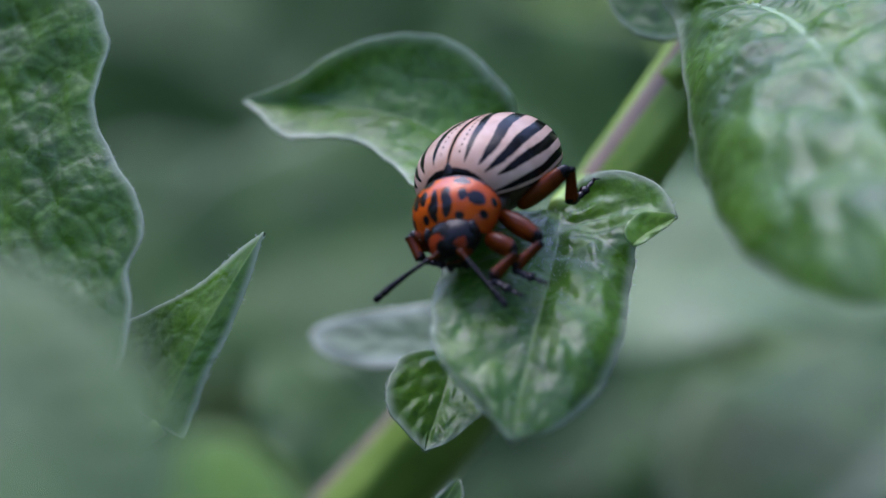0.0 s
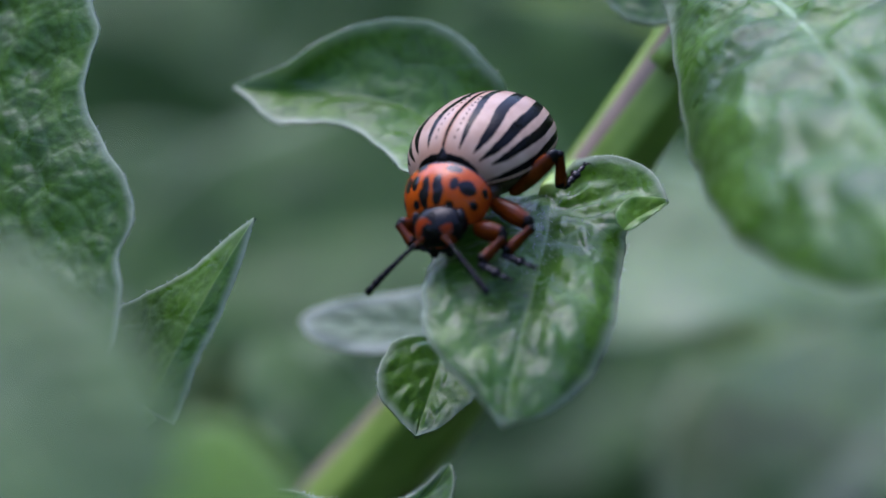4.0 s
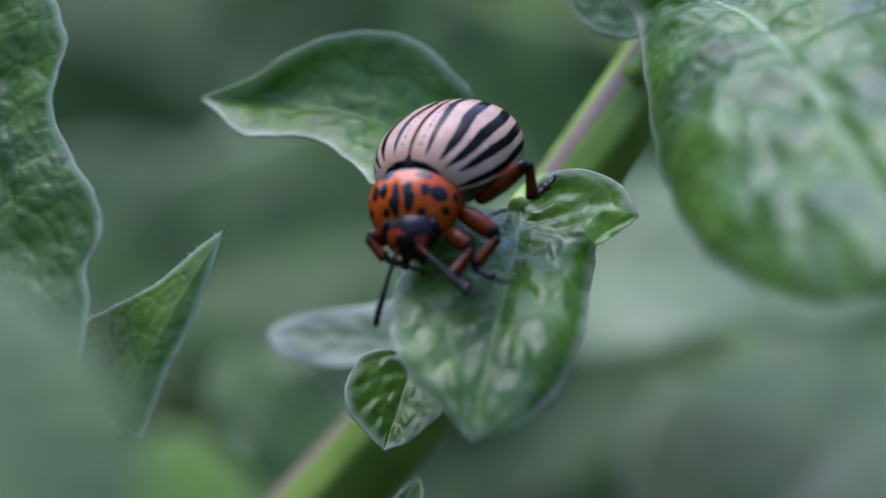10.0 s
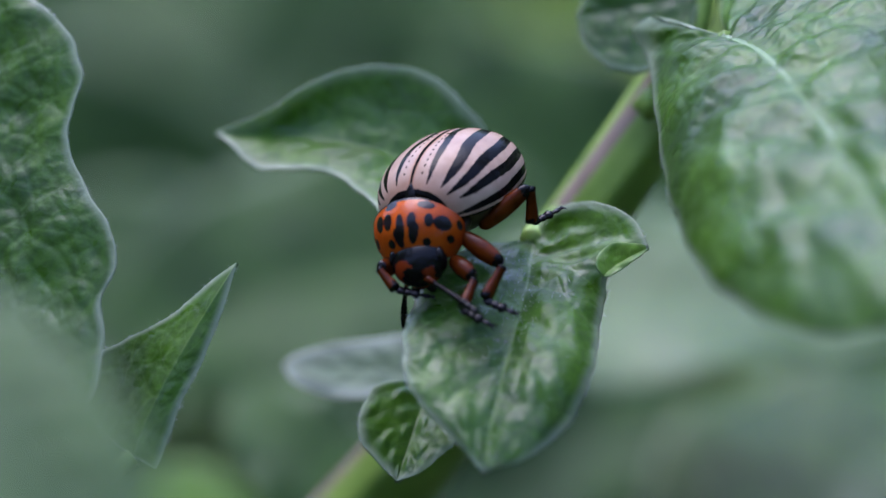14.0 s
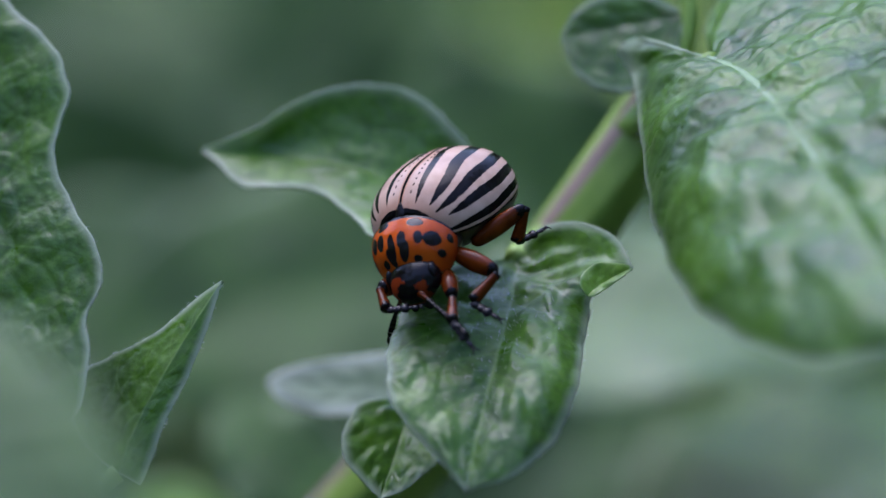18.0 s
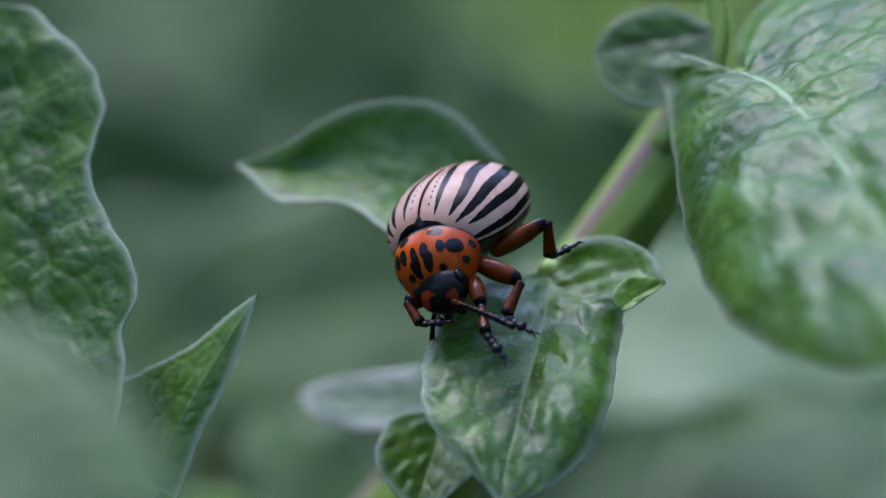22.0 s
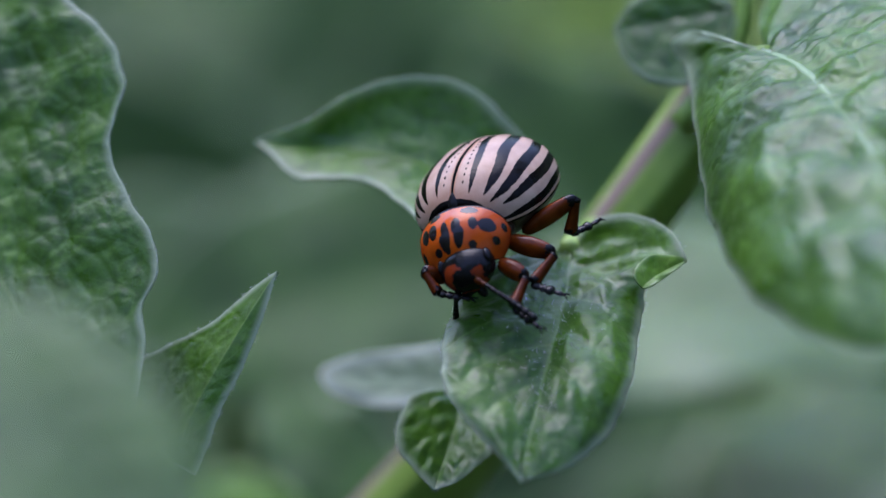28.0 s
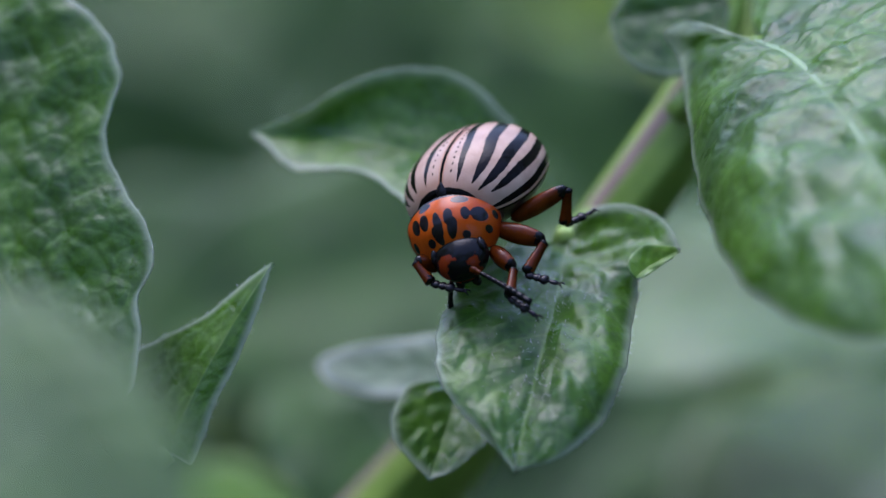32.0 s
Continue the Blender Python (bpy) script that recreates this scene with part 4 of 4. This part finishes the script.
LEGS = {}
for leg_name, thigh, shin, fat in (("front_left", 1.8, 1.75, 0.46), ("middle_left", 2.6, 1.9, 0.48), ("hind_left", 3.1, 1.9, 0.41), ("front_right", 1.45, 1.35, 0.42), ("middle_right", 1.95, 1.9, 0.40), ("hind_right", 2.5, 2.0, 0.46)):
    a = rod("femur", thigh, lambda t, fat=fat: fat * round_end(t) * (0.72 + 0.4 * math.sin(math.pi * min(1, t * 1.05))), lambda t: 0.95 if t > 0.90 else 0.18 + 0.45 * max(0, (t - 0.7) / 0.2), beetle, "glossy orange-brown thigh with a black knee")
    b = rod("tibia", shin, lambda t: round_end(t, 0.08) * (0.22 + 0.16 * t ** 1.3 + 0.05 * math.exp(-(t / 0.12) ** 2)), lambda t: 0.95 if t < 0.12 or t > 0.92 else 0.25 + 0.35 * max(0, (t - 0.55) / 0.37), beetle, "orange-brown shin with black ends")
    pts, rad = [], []
    x = 0.0
    for ln, r in ((0.40, 0.25), (0.32, 0.25), (0.40, 0.30), (0.50, 0.14)):
        for f, w in ((0, 0.62), (0.3, 0.86), (0.7, 1.0), (0.97, 0.7)):
            pts.append(((x + ln * f) * MM, 0, 0))
            rad.append(r * w * MM)
        x += ln
    me = tube_mesh("tarsus", pts, rad, [BLACK_SHELL], 12)
    for v in me.vertices:
        v.co.z *= 0.7
    c = hang("tarsus", me, beetle, "black jointed foot")
    for sg in (1, -1):
        claw = [(x * MM + 0.0, 0, 0), ((x + 0.12) * MM, sg * 0.09 * MM, 0.04 * MM), ((x + 0.24) * MM, sg * 0.15 * MM, -0.02 * MM), ((x + 0.29) * MM, sg * 0.14 * MM, -0.12 * MM)]
        hang("claw", tube_mesh("claw", claw, [0.055 * MM, 0.05 * MM, 0.035 * MM, 0.008 * MM], [BLACK_SHELL], 8), c)
    LEGS[leg_name] = (a, b, c, thigh, shin)

# where each leg leaves the body, in mm of the beetle's own space
COXA = {"front_left": (3.9, 1.0, -1.0), "middle_left": (2.8, 1.75, -1.15), "hind_left": (1.6, 2.0, -1.4),
        "front_right": (3.9, -1.0, -1.0), "middle_right": (2.3, -1.7, -0.95), "hind_right": (0.6, -2.0, -1.0)}

# ---------------------------------------------------------------- what moves
BODY = [
    (0, 0.00211, 0.00240, 0.40279, 20.47, 0.33, -117.56, -0.23, 36.18, 4.88, 0, -11.5, 0.0),
    (0.5, 0.00216, 0.00243, 0.40285, 20.61, 0.04, -116.04, -1.64, 41.48, 3.36, 0, -11.5, 2.3),
    (1, 0.00189, 0.00246, 0.40290, 20.30, -1.05, -116.48, 3.33, 35.32, 8.71, 0, -11.6, 3.0),
    (1.5, 0.00188, 0.00245, 0.40289, 20.62, -0.71, -116.20, -1.16, 40.25, 4.40, 0, -13.1, 1.7),
    (2, 0.00171, 0.00251, 0.40302, 19.66, -0.84, -116.45, 2.57, 34.99, 9.31, 0, -20.9, -0.8),
    (2.5, 0.00185, 0.00250, 0.40299, 18.69, 0.55, -116.79, 1.01, 37.38, 8.31, 0, -13.3, -2.7),
    (4.5, 0.00229, 0.00252, 0.40305, 12.60, 6.07, -119.43, 0.36, 33.84, 2.15, 0, -22.8, 2.9),
    (5, 0.00190, 0.00265, 0.40331, 11.99, 5.75, -118.62, 1.86, 31.50, 10.60, 0, -20.4, 2.4),
    (5.5, 0.00223, 0.00259, 0.40318, 10.61, 5.06, -120.01, 4.91, 26.18, 8.28, 0, -25.7, 0.2),
    (6, 0.00251, 0.00254, 0.40308, 9.32, 6.43, -123.76, 2.65, 30.05, -7.93, 0, -23.6, -2.1),
    (6.5, 0.00221, 0.00260, 0.40321, 10.59, 6.75, -122.81, 8.73, 28.73, 3.18, 0, -26.0, -3.0),
    (7, 0.00209, 0.00261, 0.40323, 11.47, 7.71, -121.29, 4.35, 31.73, -1.47, 0, -33.1, -1.9),
    (7.5, 0.00175, 0.00262, 0.40325, 12.16, 7.96, -120.31, 4.13, 31.65, 8.95, 0, -26.7, 0.5),
    (8, 0.00227, 0.00260, 0.40320, 12.15, 7.36, -120.96, -2.14, 36.88, 2.69, 0, -25.6, 2.6),
    (8.5, 0.00171, 0.00264, 0.40329, 12.97, 7.16, -120.36, 1.50, 32.90, 10.43, 0, -14.2, 2.9),
    (9, 0.00238, 0.00260, 0.40320, 13.13, 6.36, -120.57, -2.89, 37.06, 7.74, 0, -11.2, 1.2),
    (9.5, 0.00181, 0.00264, 0.40328, 13.89, 5.40, -119.98, -0.10, 34.69, 11.64, 0, -16.2, -1.3),
    (10, 0.00213, 0.00261, 0.40324, 14.07, 4.31, -119.26, -1.68, 38.67, 10.57, 0, -14.6, -2.9),
    (10.5, 0.00194, 0.00262, 0.40326, 15.64, 4.37, -117.24, -0.97, 40.62, 12.07, 0, -20.1, -2.5),
    (11, 0.00182, 0.00263, 0.40328, 16.75, 4.40, -117.70, -0.76, 39.48, 14.27, 0, -11.8, -0.4),
    (11.5, 0.00171, 0.00263, 0.40328, 17.65, 3.98, -116.89, -1.34, 41.43, 12.45, 0, -10.0, 1.9),
    (12, 0.00158, 0.00263, 0.40327, 18.83, 4.17, -116.44, 2.76, 37.24, 13.18, 0, -13.3, 3.0),
    (12.5, 0.00163, 0.00268, 0.40338, 17.98, 4.84, -117.11, -2.57, 44.50, 8.50, 0, -13.0, 2.0),
    (13, 0.00161, 0.00268, 0.40338, 17.60, 5.28, -117.84, -1.90, 41.84, 12.13, 0, -20.9, -0.3),
    (13.5, 0.00145, 0.00271, 0.40345, 17.43, 4.49, -118.18, 1.98, 35.12, 13.40, 0, -13.4, -2.5),
    (14, 0.00171, 0.00269, 0.40341, 17.44, 4.69, -118.67, -5.21, 47.02, 7.17, 0, -11.6, -2.9),
    (14.5, 0.00145, 0.00272, 0.40346, 18.29, 4.48, -118.59, -1.86, 46.60, 8.00, 0, -11.6, -1.4),
    (15, 0.00159, 0.00274, 0.40351, 18.45, 4.40, -119.81, -5.77, 50.74, 3.01, 0, -11.2, 1.1),
    (15.5, 0.00148, 0.00274, 0.40350, 18.25, 4.14, -121.19, 2.49, 39.12, 10.09, 0, -20.5, 2.8),
    (17.5, 0.00183, 0.00278, 0.40359, 20.40, 4.90, -121.03, 5.06, 47.88, 7.93, 0, -9.5, -3.0),
    (18, 0.00207, 0.00271, 0.40345, 21.51, 5.75, -119.91, 3.27, 48.51, 8.81, 0, -19.1, -2.2),
    (18.5, 0.00166, 0.00269, 0.40341, 22.94, 5.30, -118.07, 3.62, 51.24, 9.39, 0, -15.3, 0.1),
    (19, 0.00145, 0.00278, 0.40360, 24.00, 4.52, -117.17, 1.06, 59.72, 5.54, 0, -16.6, 2.3),
    (19.5, 0.00129, 0.00274, 0.40351, 24.62, 3.76, -116.55, 1.37, 61.74, 4.01, 0, -11.2, 3.0),
    (20, 0.00134, 0.00273, 0.40349, 24.63, 2.74, -116.74, 4.50, 57.71, 8.83, 0, -8.5, 1.6),
    (20.5, 0.00131, 0.00276, 0.40355, 24.86, 2.52, -116.67, 4.40, 58.47, 5.39, 0, -17.0, -0.9),
    (21, 0.00142, 0.00266, 0.40334, 24.82, 2.69, -117.33, 9.72, 44.32, 11.59, 0, -14.8, -2.7),
    (21.5, 0.00114, 0.00273, 0.40349, 25.11, 2.26, -115.70, 6.34, 57.57, 10.11, 0, -18.8, -2.7),
    (22, 0.00119, 0.00270, 0.40343, 24.54, 2.91, -115.46, 8.92, 50.31, 13.04, 0, -12.4, -0.9),
    (22.5, 0.00143, 0.00278, 0.40360, 23.94, 3.59, -114.95, 1.17, 56.54, 2.48, 0, -8.6, 1.6),
    (23, 0.00130, 0.00277, 0.40358, 22.77, 3.99, -114.62, 4.51, 51.64, 11.85, 0, -14.7, 3.0),
    (23.5, 0.00154, 0.00277, 0.40358, 22.85, 3.71, -114.52, 1.55, 55.49, 3.85, 0, -13.4, 2.3),
    (24, 0.00118, 0.00278, 0.40360, 23.03, 3.47, -114.30, 8.94, 46.19, 11.55, 0, -20.2, 0.1),
    (24.5, 0.00176, 0.00280, 0.40364, 22.58, 4.79, -114.87, 0.16, 55.60, -2.46, 0, -13.9, -2.2),
    (25, 0.00133, 0.00277, 0.40358, 22.69, 5.98, -114.30, 3.10, 57.07, 6.45, 0, -9.8, -3.0),
    (25.5, 0.00188, 0.00277, 0.40357, 21.12, 5.96, -116.72, 2.59, 49.82, 2.07, 0, -12.9, -1.8),
    (26, 0.00125, 0.00280, 0.40365, 21.79, 5.55, -115.59, 8.30, 43.10, 11.45, 0, -11.4, 0.6),
    (26.5, 0.00188, 0.00278, 0.40359, 21.09, 6.64, -115.43, 1.06, 48.79, 4.28, 0, -20.4, 2.6),
    (28.5, 0.00148, 0.00276, 0.40354, 20.04, 4.97, -111.04, 4.20, 31.23, 12.74, 0, -9.5, -2.9),
    (29, 0.00185, 0.00283, 0.40371, 19.75, 5.03, -110.68, -2.60, 41.92, 4.69, 0, -19.5, -2.5),
    (29.5, 0.00136, 0.00278, 0.40359, 20.54, 5.84, -109.68, -0.46, 42.35, 12.60, 0, -16.0, -0.3),
    (30, 0.00138, 0.00286, 0.40377, 20.65, 4.88, -110.73, -1.10, 50.60, 10.55, 0, -14.6, 2.0),
    (30.5, 0.00108, 0.00281, 0.40366, 21.36, 5.07, -110.33, 1.17, 48.60, 15.95, 0, -12.1, 3.0),
    (31, 0.00144, 0.00288, 0.40381, 20.94, 4.94, -111.51, -0.48, 47.04, 12.88, 0, -8.0, 1.9),
    (31.5, 0.00136, 0.00283, 0.40371, 21.02, 5.43, -111.26, 0.13, 45.33, 14.45, 0, -17.7, -0.4),
    (32, 0.00130, 0.00282, 0.40367, 20.87, 5.88, -111.97, 0.90, 42.51, 15.90, 0, -15.7, -2.5),
]


def aim_pose(start, end, up):
    """A pose at start whose x axis points to end."""
    x = (end - start).normalized()
    y = up.cross(x).normalized()
    z = x.cross(y)
    m = Matrix((x, y, z)).transposed().to_4x4()
    m.translation = start
    return m


def bend_leg(hip, ankle, thigh, shin, pole):
    """The knee of a two-part leg, towards the pole."""
    d = ankle - hip
    reach = min(max(d.length, abs(thigh - shin) * 1.02 + 1e-6), (thigh + shin) * 0.998)
    along = d.normalized()
    t = (thigh ** 2 - shin ** 2 + reach ** 2) / (2 * reach)
    h = math.sqrt(max(thigh ** 2 - t ** 2, 0))
    side = (pole - along * pole.dot(along)).normalized()
    return hip + along * t + side * h, hip + along * reach


def steps(rows, t):
    """The row in force at t: a foot stays where it stands, and swings over between two stands."""
    last = rows[0]
    for r in rows:
        if r[0] <= t:
            last = r
        else:
            f = max(0.0, 1 - (r[0] - t) / max(min(0.6, r[0] - last[0]), 1e-6))
            f = f * f * (3 - 2 * f)
            return [a + (b - a) * f for a, b in zip(last[1:], r[1:])]
    return list(last[1:])


# feet: seconds, ankle and toe, in mm of the plan
FEET = {
    "front_left": [(0, 2.2, -1.37, -3.8, 3.79, -2.24, -4.6), (16.8, 2.49, -1.25, -5.0, 3.64, -2.52, -5.6), (27.6, 2.84, -0.78, -4.4, 4.32, -1.79, -5.2)],
    "middle_left": [(0, 3.21, -0.93, -3.2, 4.99, -1.68, -3.8), (17.0, 3.35, -0.15, -3.4, 4.91, -1.08, -4.2), (22.8, 4.55, -0.25, -3.4, 6.04, -0.63, -3.8), (23.9, 3.59, 0.11, -3.4, 5.23, -0.69, -4.2), (28.0, 3.6, 0.31, -3.2, 5.38, -0.2, -3.8)],
    "hind_left": [(0, 6.0, 2.12, -0.5, 7.41, 3.6, 0.6), (9.8, 6.0, 2.25, -0.5, 7.41, 3.6, 0.6), (12.2, 5.47, 2.64, -0.5, 7.46, 3.65, 0.6)],
    "front_right": [(0, -0.95, -0.52, -2.4, 0.30, -0.75, -2.6), (8.8, -0.75, -0.55, -2.4, 0.20, -0.85, -2.4), (12.6, -0.85, -0.45, -2.4, 0.1, -0.65, -2.4), (17.4, -0.57, -0.54, -2.6, 0.40, -0.43, -3.0), (28.4, -0.78, -0.14, -2.6, 0.38, -0.40, -3.0)],
    "middle_right": [(0, 0.16, 0.03, 5, 0.83, -0.77, 5)],
    "hind_right": [(0, 1.77, 2.98, 7, 3.12, 2.72, 7)],
}
# which way each knee points, in the plan
POLE = {"front_left": (1.0, 0.3, -0.2), "middle_left": (1.0, 0.35, -0.1), "hind_left": (0.35, 1.0, -0.4),
        "front_right": (-1.0, 0.5, -0.3), "middle_right": (-1.0, 0.4, 0.3), "hind_right": (-0.6, 1.0, 0.4)}
# feelers: seconds, tips in mm of the plan, beetle's right and left
TIPS = [
    (0, -2.89, -2.22, -3.0, 3.68, -3.53, -6.0),
    (0.5, -2.66, -2.14, -3.0, 3.78, -3.38, -6.0),
    (1, -2.07, -2.6, -3.0, 3.81, -3.35, -6.0),
    (1.5, -1.58, -3.42, -2.0, 3.9, -3.3, -6.0),
    (2, -1.5, -3.42, -2.0, 4.21, -3.33, -6.0),
    (2.5, -1.85, -3.29, -2.0, 3.76, -3.63, -6.0),
    (4.5, -3.11, -2.72, -3.0, 3.06, -3.71, -6.0),
    (5, -2.52, -3.0, -3.0, 2.59, -3.28, -6.0),
    (5.5, -2.43, -3.24, -3.0, 1.43, -3.83, -6.0),
    (6, -2.27, -3.48, -3.0, -0.29, -3.63, -5.5),
    (6.5, -1.92, -3.51, -3.0, 0.37, -3.56, -6.0),
    (7, -1.13, -3.97, -3.0, 2.0, -3.05, -6.0),
    (7.5, -1.28, -3.73, -3.0, 2.89, -3.47, -6.0),
    (8, -1.33, -3.35, -3.0, 3.01, -3.11, -6.0),
    (8.5, -1.94, -3.51, -3.0, 3.22, -3.23, -6.0),
    (9, -2.7, -2.71, -3.0, 3.63, -3.45, -6.0),
    (9.5, -2.28, -3.19, -3.0, 3.25, -3.18, -6.0),
    (10, -1.22, -3.52, -3.0, 3.66, -2.72, -6.0),
    (10.5, -1.54, -3.31, -3.0, 3.37, -2.78, -6.0),
    (11, -1.14, -3.33, -2.0, 3.97, -2.43, -6.0),
    (11.5, -0.82, -3.71, -2.0, 3.75, -2.15, -6.0),
    (12, -0.81, -3.25, -2.0, 3.68, -2.22, -6.0),
    (12.5, -0.7, -3.28, -1.0, 3.53, -1.91, -6.0),
    (13, -0.74, -3.28, -1.0, 3.89, -2.25, -6.0),
    (13.5, -1.17, -3.54, 3.0, 3.59, -2.21, -6.0),
    (14, -0.59, -3.83, 3.0, 3.65, -2.05, -6.0),
    (14.5, -0.59, -3.74, 3.0, 3.16, -1.88, -6.0),
    (15, -0.33, -3.59, 3.0, 3.52, -2.37, -6.0),
    (15.5, -0.83, -3.41, 3.0, 3.5, -2.27, -6.0),
    (17.5, -0.91, -3.27, 3.0, 4.03, -2.54, -6.0),
    (18, -0.91, -3.8, 3.0, 3.73, -2.2, -6.0),
    (18.5, 0.61, -3.74, 1.0, 4.09, -1.4, -6.0),
    (19, 0.35, -3.38, 1.3, 4.83, -1.18, -6.0),
    (20, 0.15, -3.27, 2.0, 4.39, -1.2, -6.0),
    (21, 0.27, -3.21, 2.0, 4.19, -0.88, -6.0),
    (22, -0.01, -3.38, 2.0, 4.75, -1.05, -6.0),
    (23, -0.02, -3.3, 1.3, 4.59, -1.44, -6.0),
    (23.5, -0.05, -3.46, 1.0, 4.34, -1.06, -6.0),
    (24, -0.7, -3.79, -1.0, 3.74, -0.62, -6.0),
    (24.5, 0.03, -3.49, 1.0, 3.61, -0.85, -6.0),
    (25, -0.05, -3.48, 0.7, 4.06, -1.22, -6.0),
    (26, -0.39, -3.56, 0.0, 4.05, -0.95, -6.0),
    (26.5, 0.02, -3.84, 2.0, 4.38, -1.36, -6.0),
    (29, 0.16, -3.85, 2.0, 4.66, -2.2, -6.0),
    (30, -0.04, -4.2, 2.0, 5.11, -1.58, -6.0),
    (31, -0.01, -3.93, 2.0, 5.13, -1.46, -6.0),
    (32, 0.19, -3.83, 2.0, 4.72, -1.52, -6.0),
]


def between(rows, t):
    for a, b in zip(rows, rows[1:]):
        if a[0] <= t <= b[0]:
            f = (t - a[0]) / (b[0] - a[0])
            return [p + (q - p) * f for p, q in zip(a[1:], b[1:])]
    return list(rows[-1][1:])


def motions():
    body, neck, crown = [], [], []
    limbs = {k: ([], [], []) for k in LEGS}
    feel = ([], [])
    for row in BODY:
        t = row[0]
        m = pose(*[c for c in row[1:7]])
        body.append((t, m))
        inv = m.inverted()
        pm = Matrix.Translation((3.35 * MM, 0, 1.19 * MM)) @ pose(0, 0, 0, *row[7:10])
        neck.append((t, pm))
        hm = pm @ Matrix.Translation((2.05 * MM, 0, -0.78 * MM)) @ pose(0, 0, 0, *row[10:13])
        crown.append((t, hm))
        for k, (a, b, c, thigh, shin) in LEGS.items():
            f = steps(FEET[k], t)
            ankle, toe = inv @ plan(*f[0:3]), inv @ plan(*f[3:6])
            hip = Vector(COXA[k]) * MM
            if k.startswith("front"):
                hip = pm @ Vector((2.6 * MM, (1.5 if COXA[k][1] > 0 else -1.15) * MM, -1.7 * MM))
            knee, end = bend_leg(hip, ankle, thigh * MM, shin * MM, inv.to_3x3() @ way(*POLE[k]))
            up = Vector((0.1, 0.1, 1))
            limbs[k][0].append((t, aim_pose(hip, knee, up)))
            limbs[k][1].append((t, aim_pose(knee, end, up + Vector((0.3, 0, 0)))))
            limbs[k][2].append((t, aim_pose(end, toe, up)))
        tips = between(TIPS, t)
        for j, sg in ((0, -1), (1, 1)):
            root = hm @ Vector((1.60 * MM, (sg * 0.44 + 0.28) * MM, -0.30 * MM))
            feel[j].append((t, aim_pose(root, inv @ plan(*tips[3 * j:3 * j + 3]), Vector((0.3, 0, 1)))))
    walk(beetle, body)
    walk(pronotum, neck)
    walk(head, crown)
    for k, parts in LEGS.items():
        for ob, rows in zip(parts[:3], limbs[k]):
            walk(ob, rows)
    for ob, rows in zip(antennae, feel):
        walk(ob, rows)


motions()
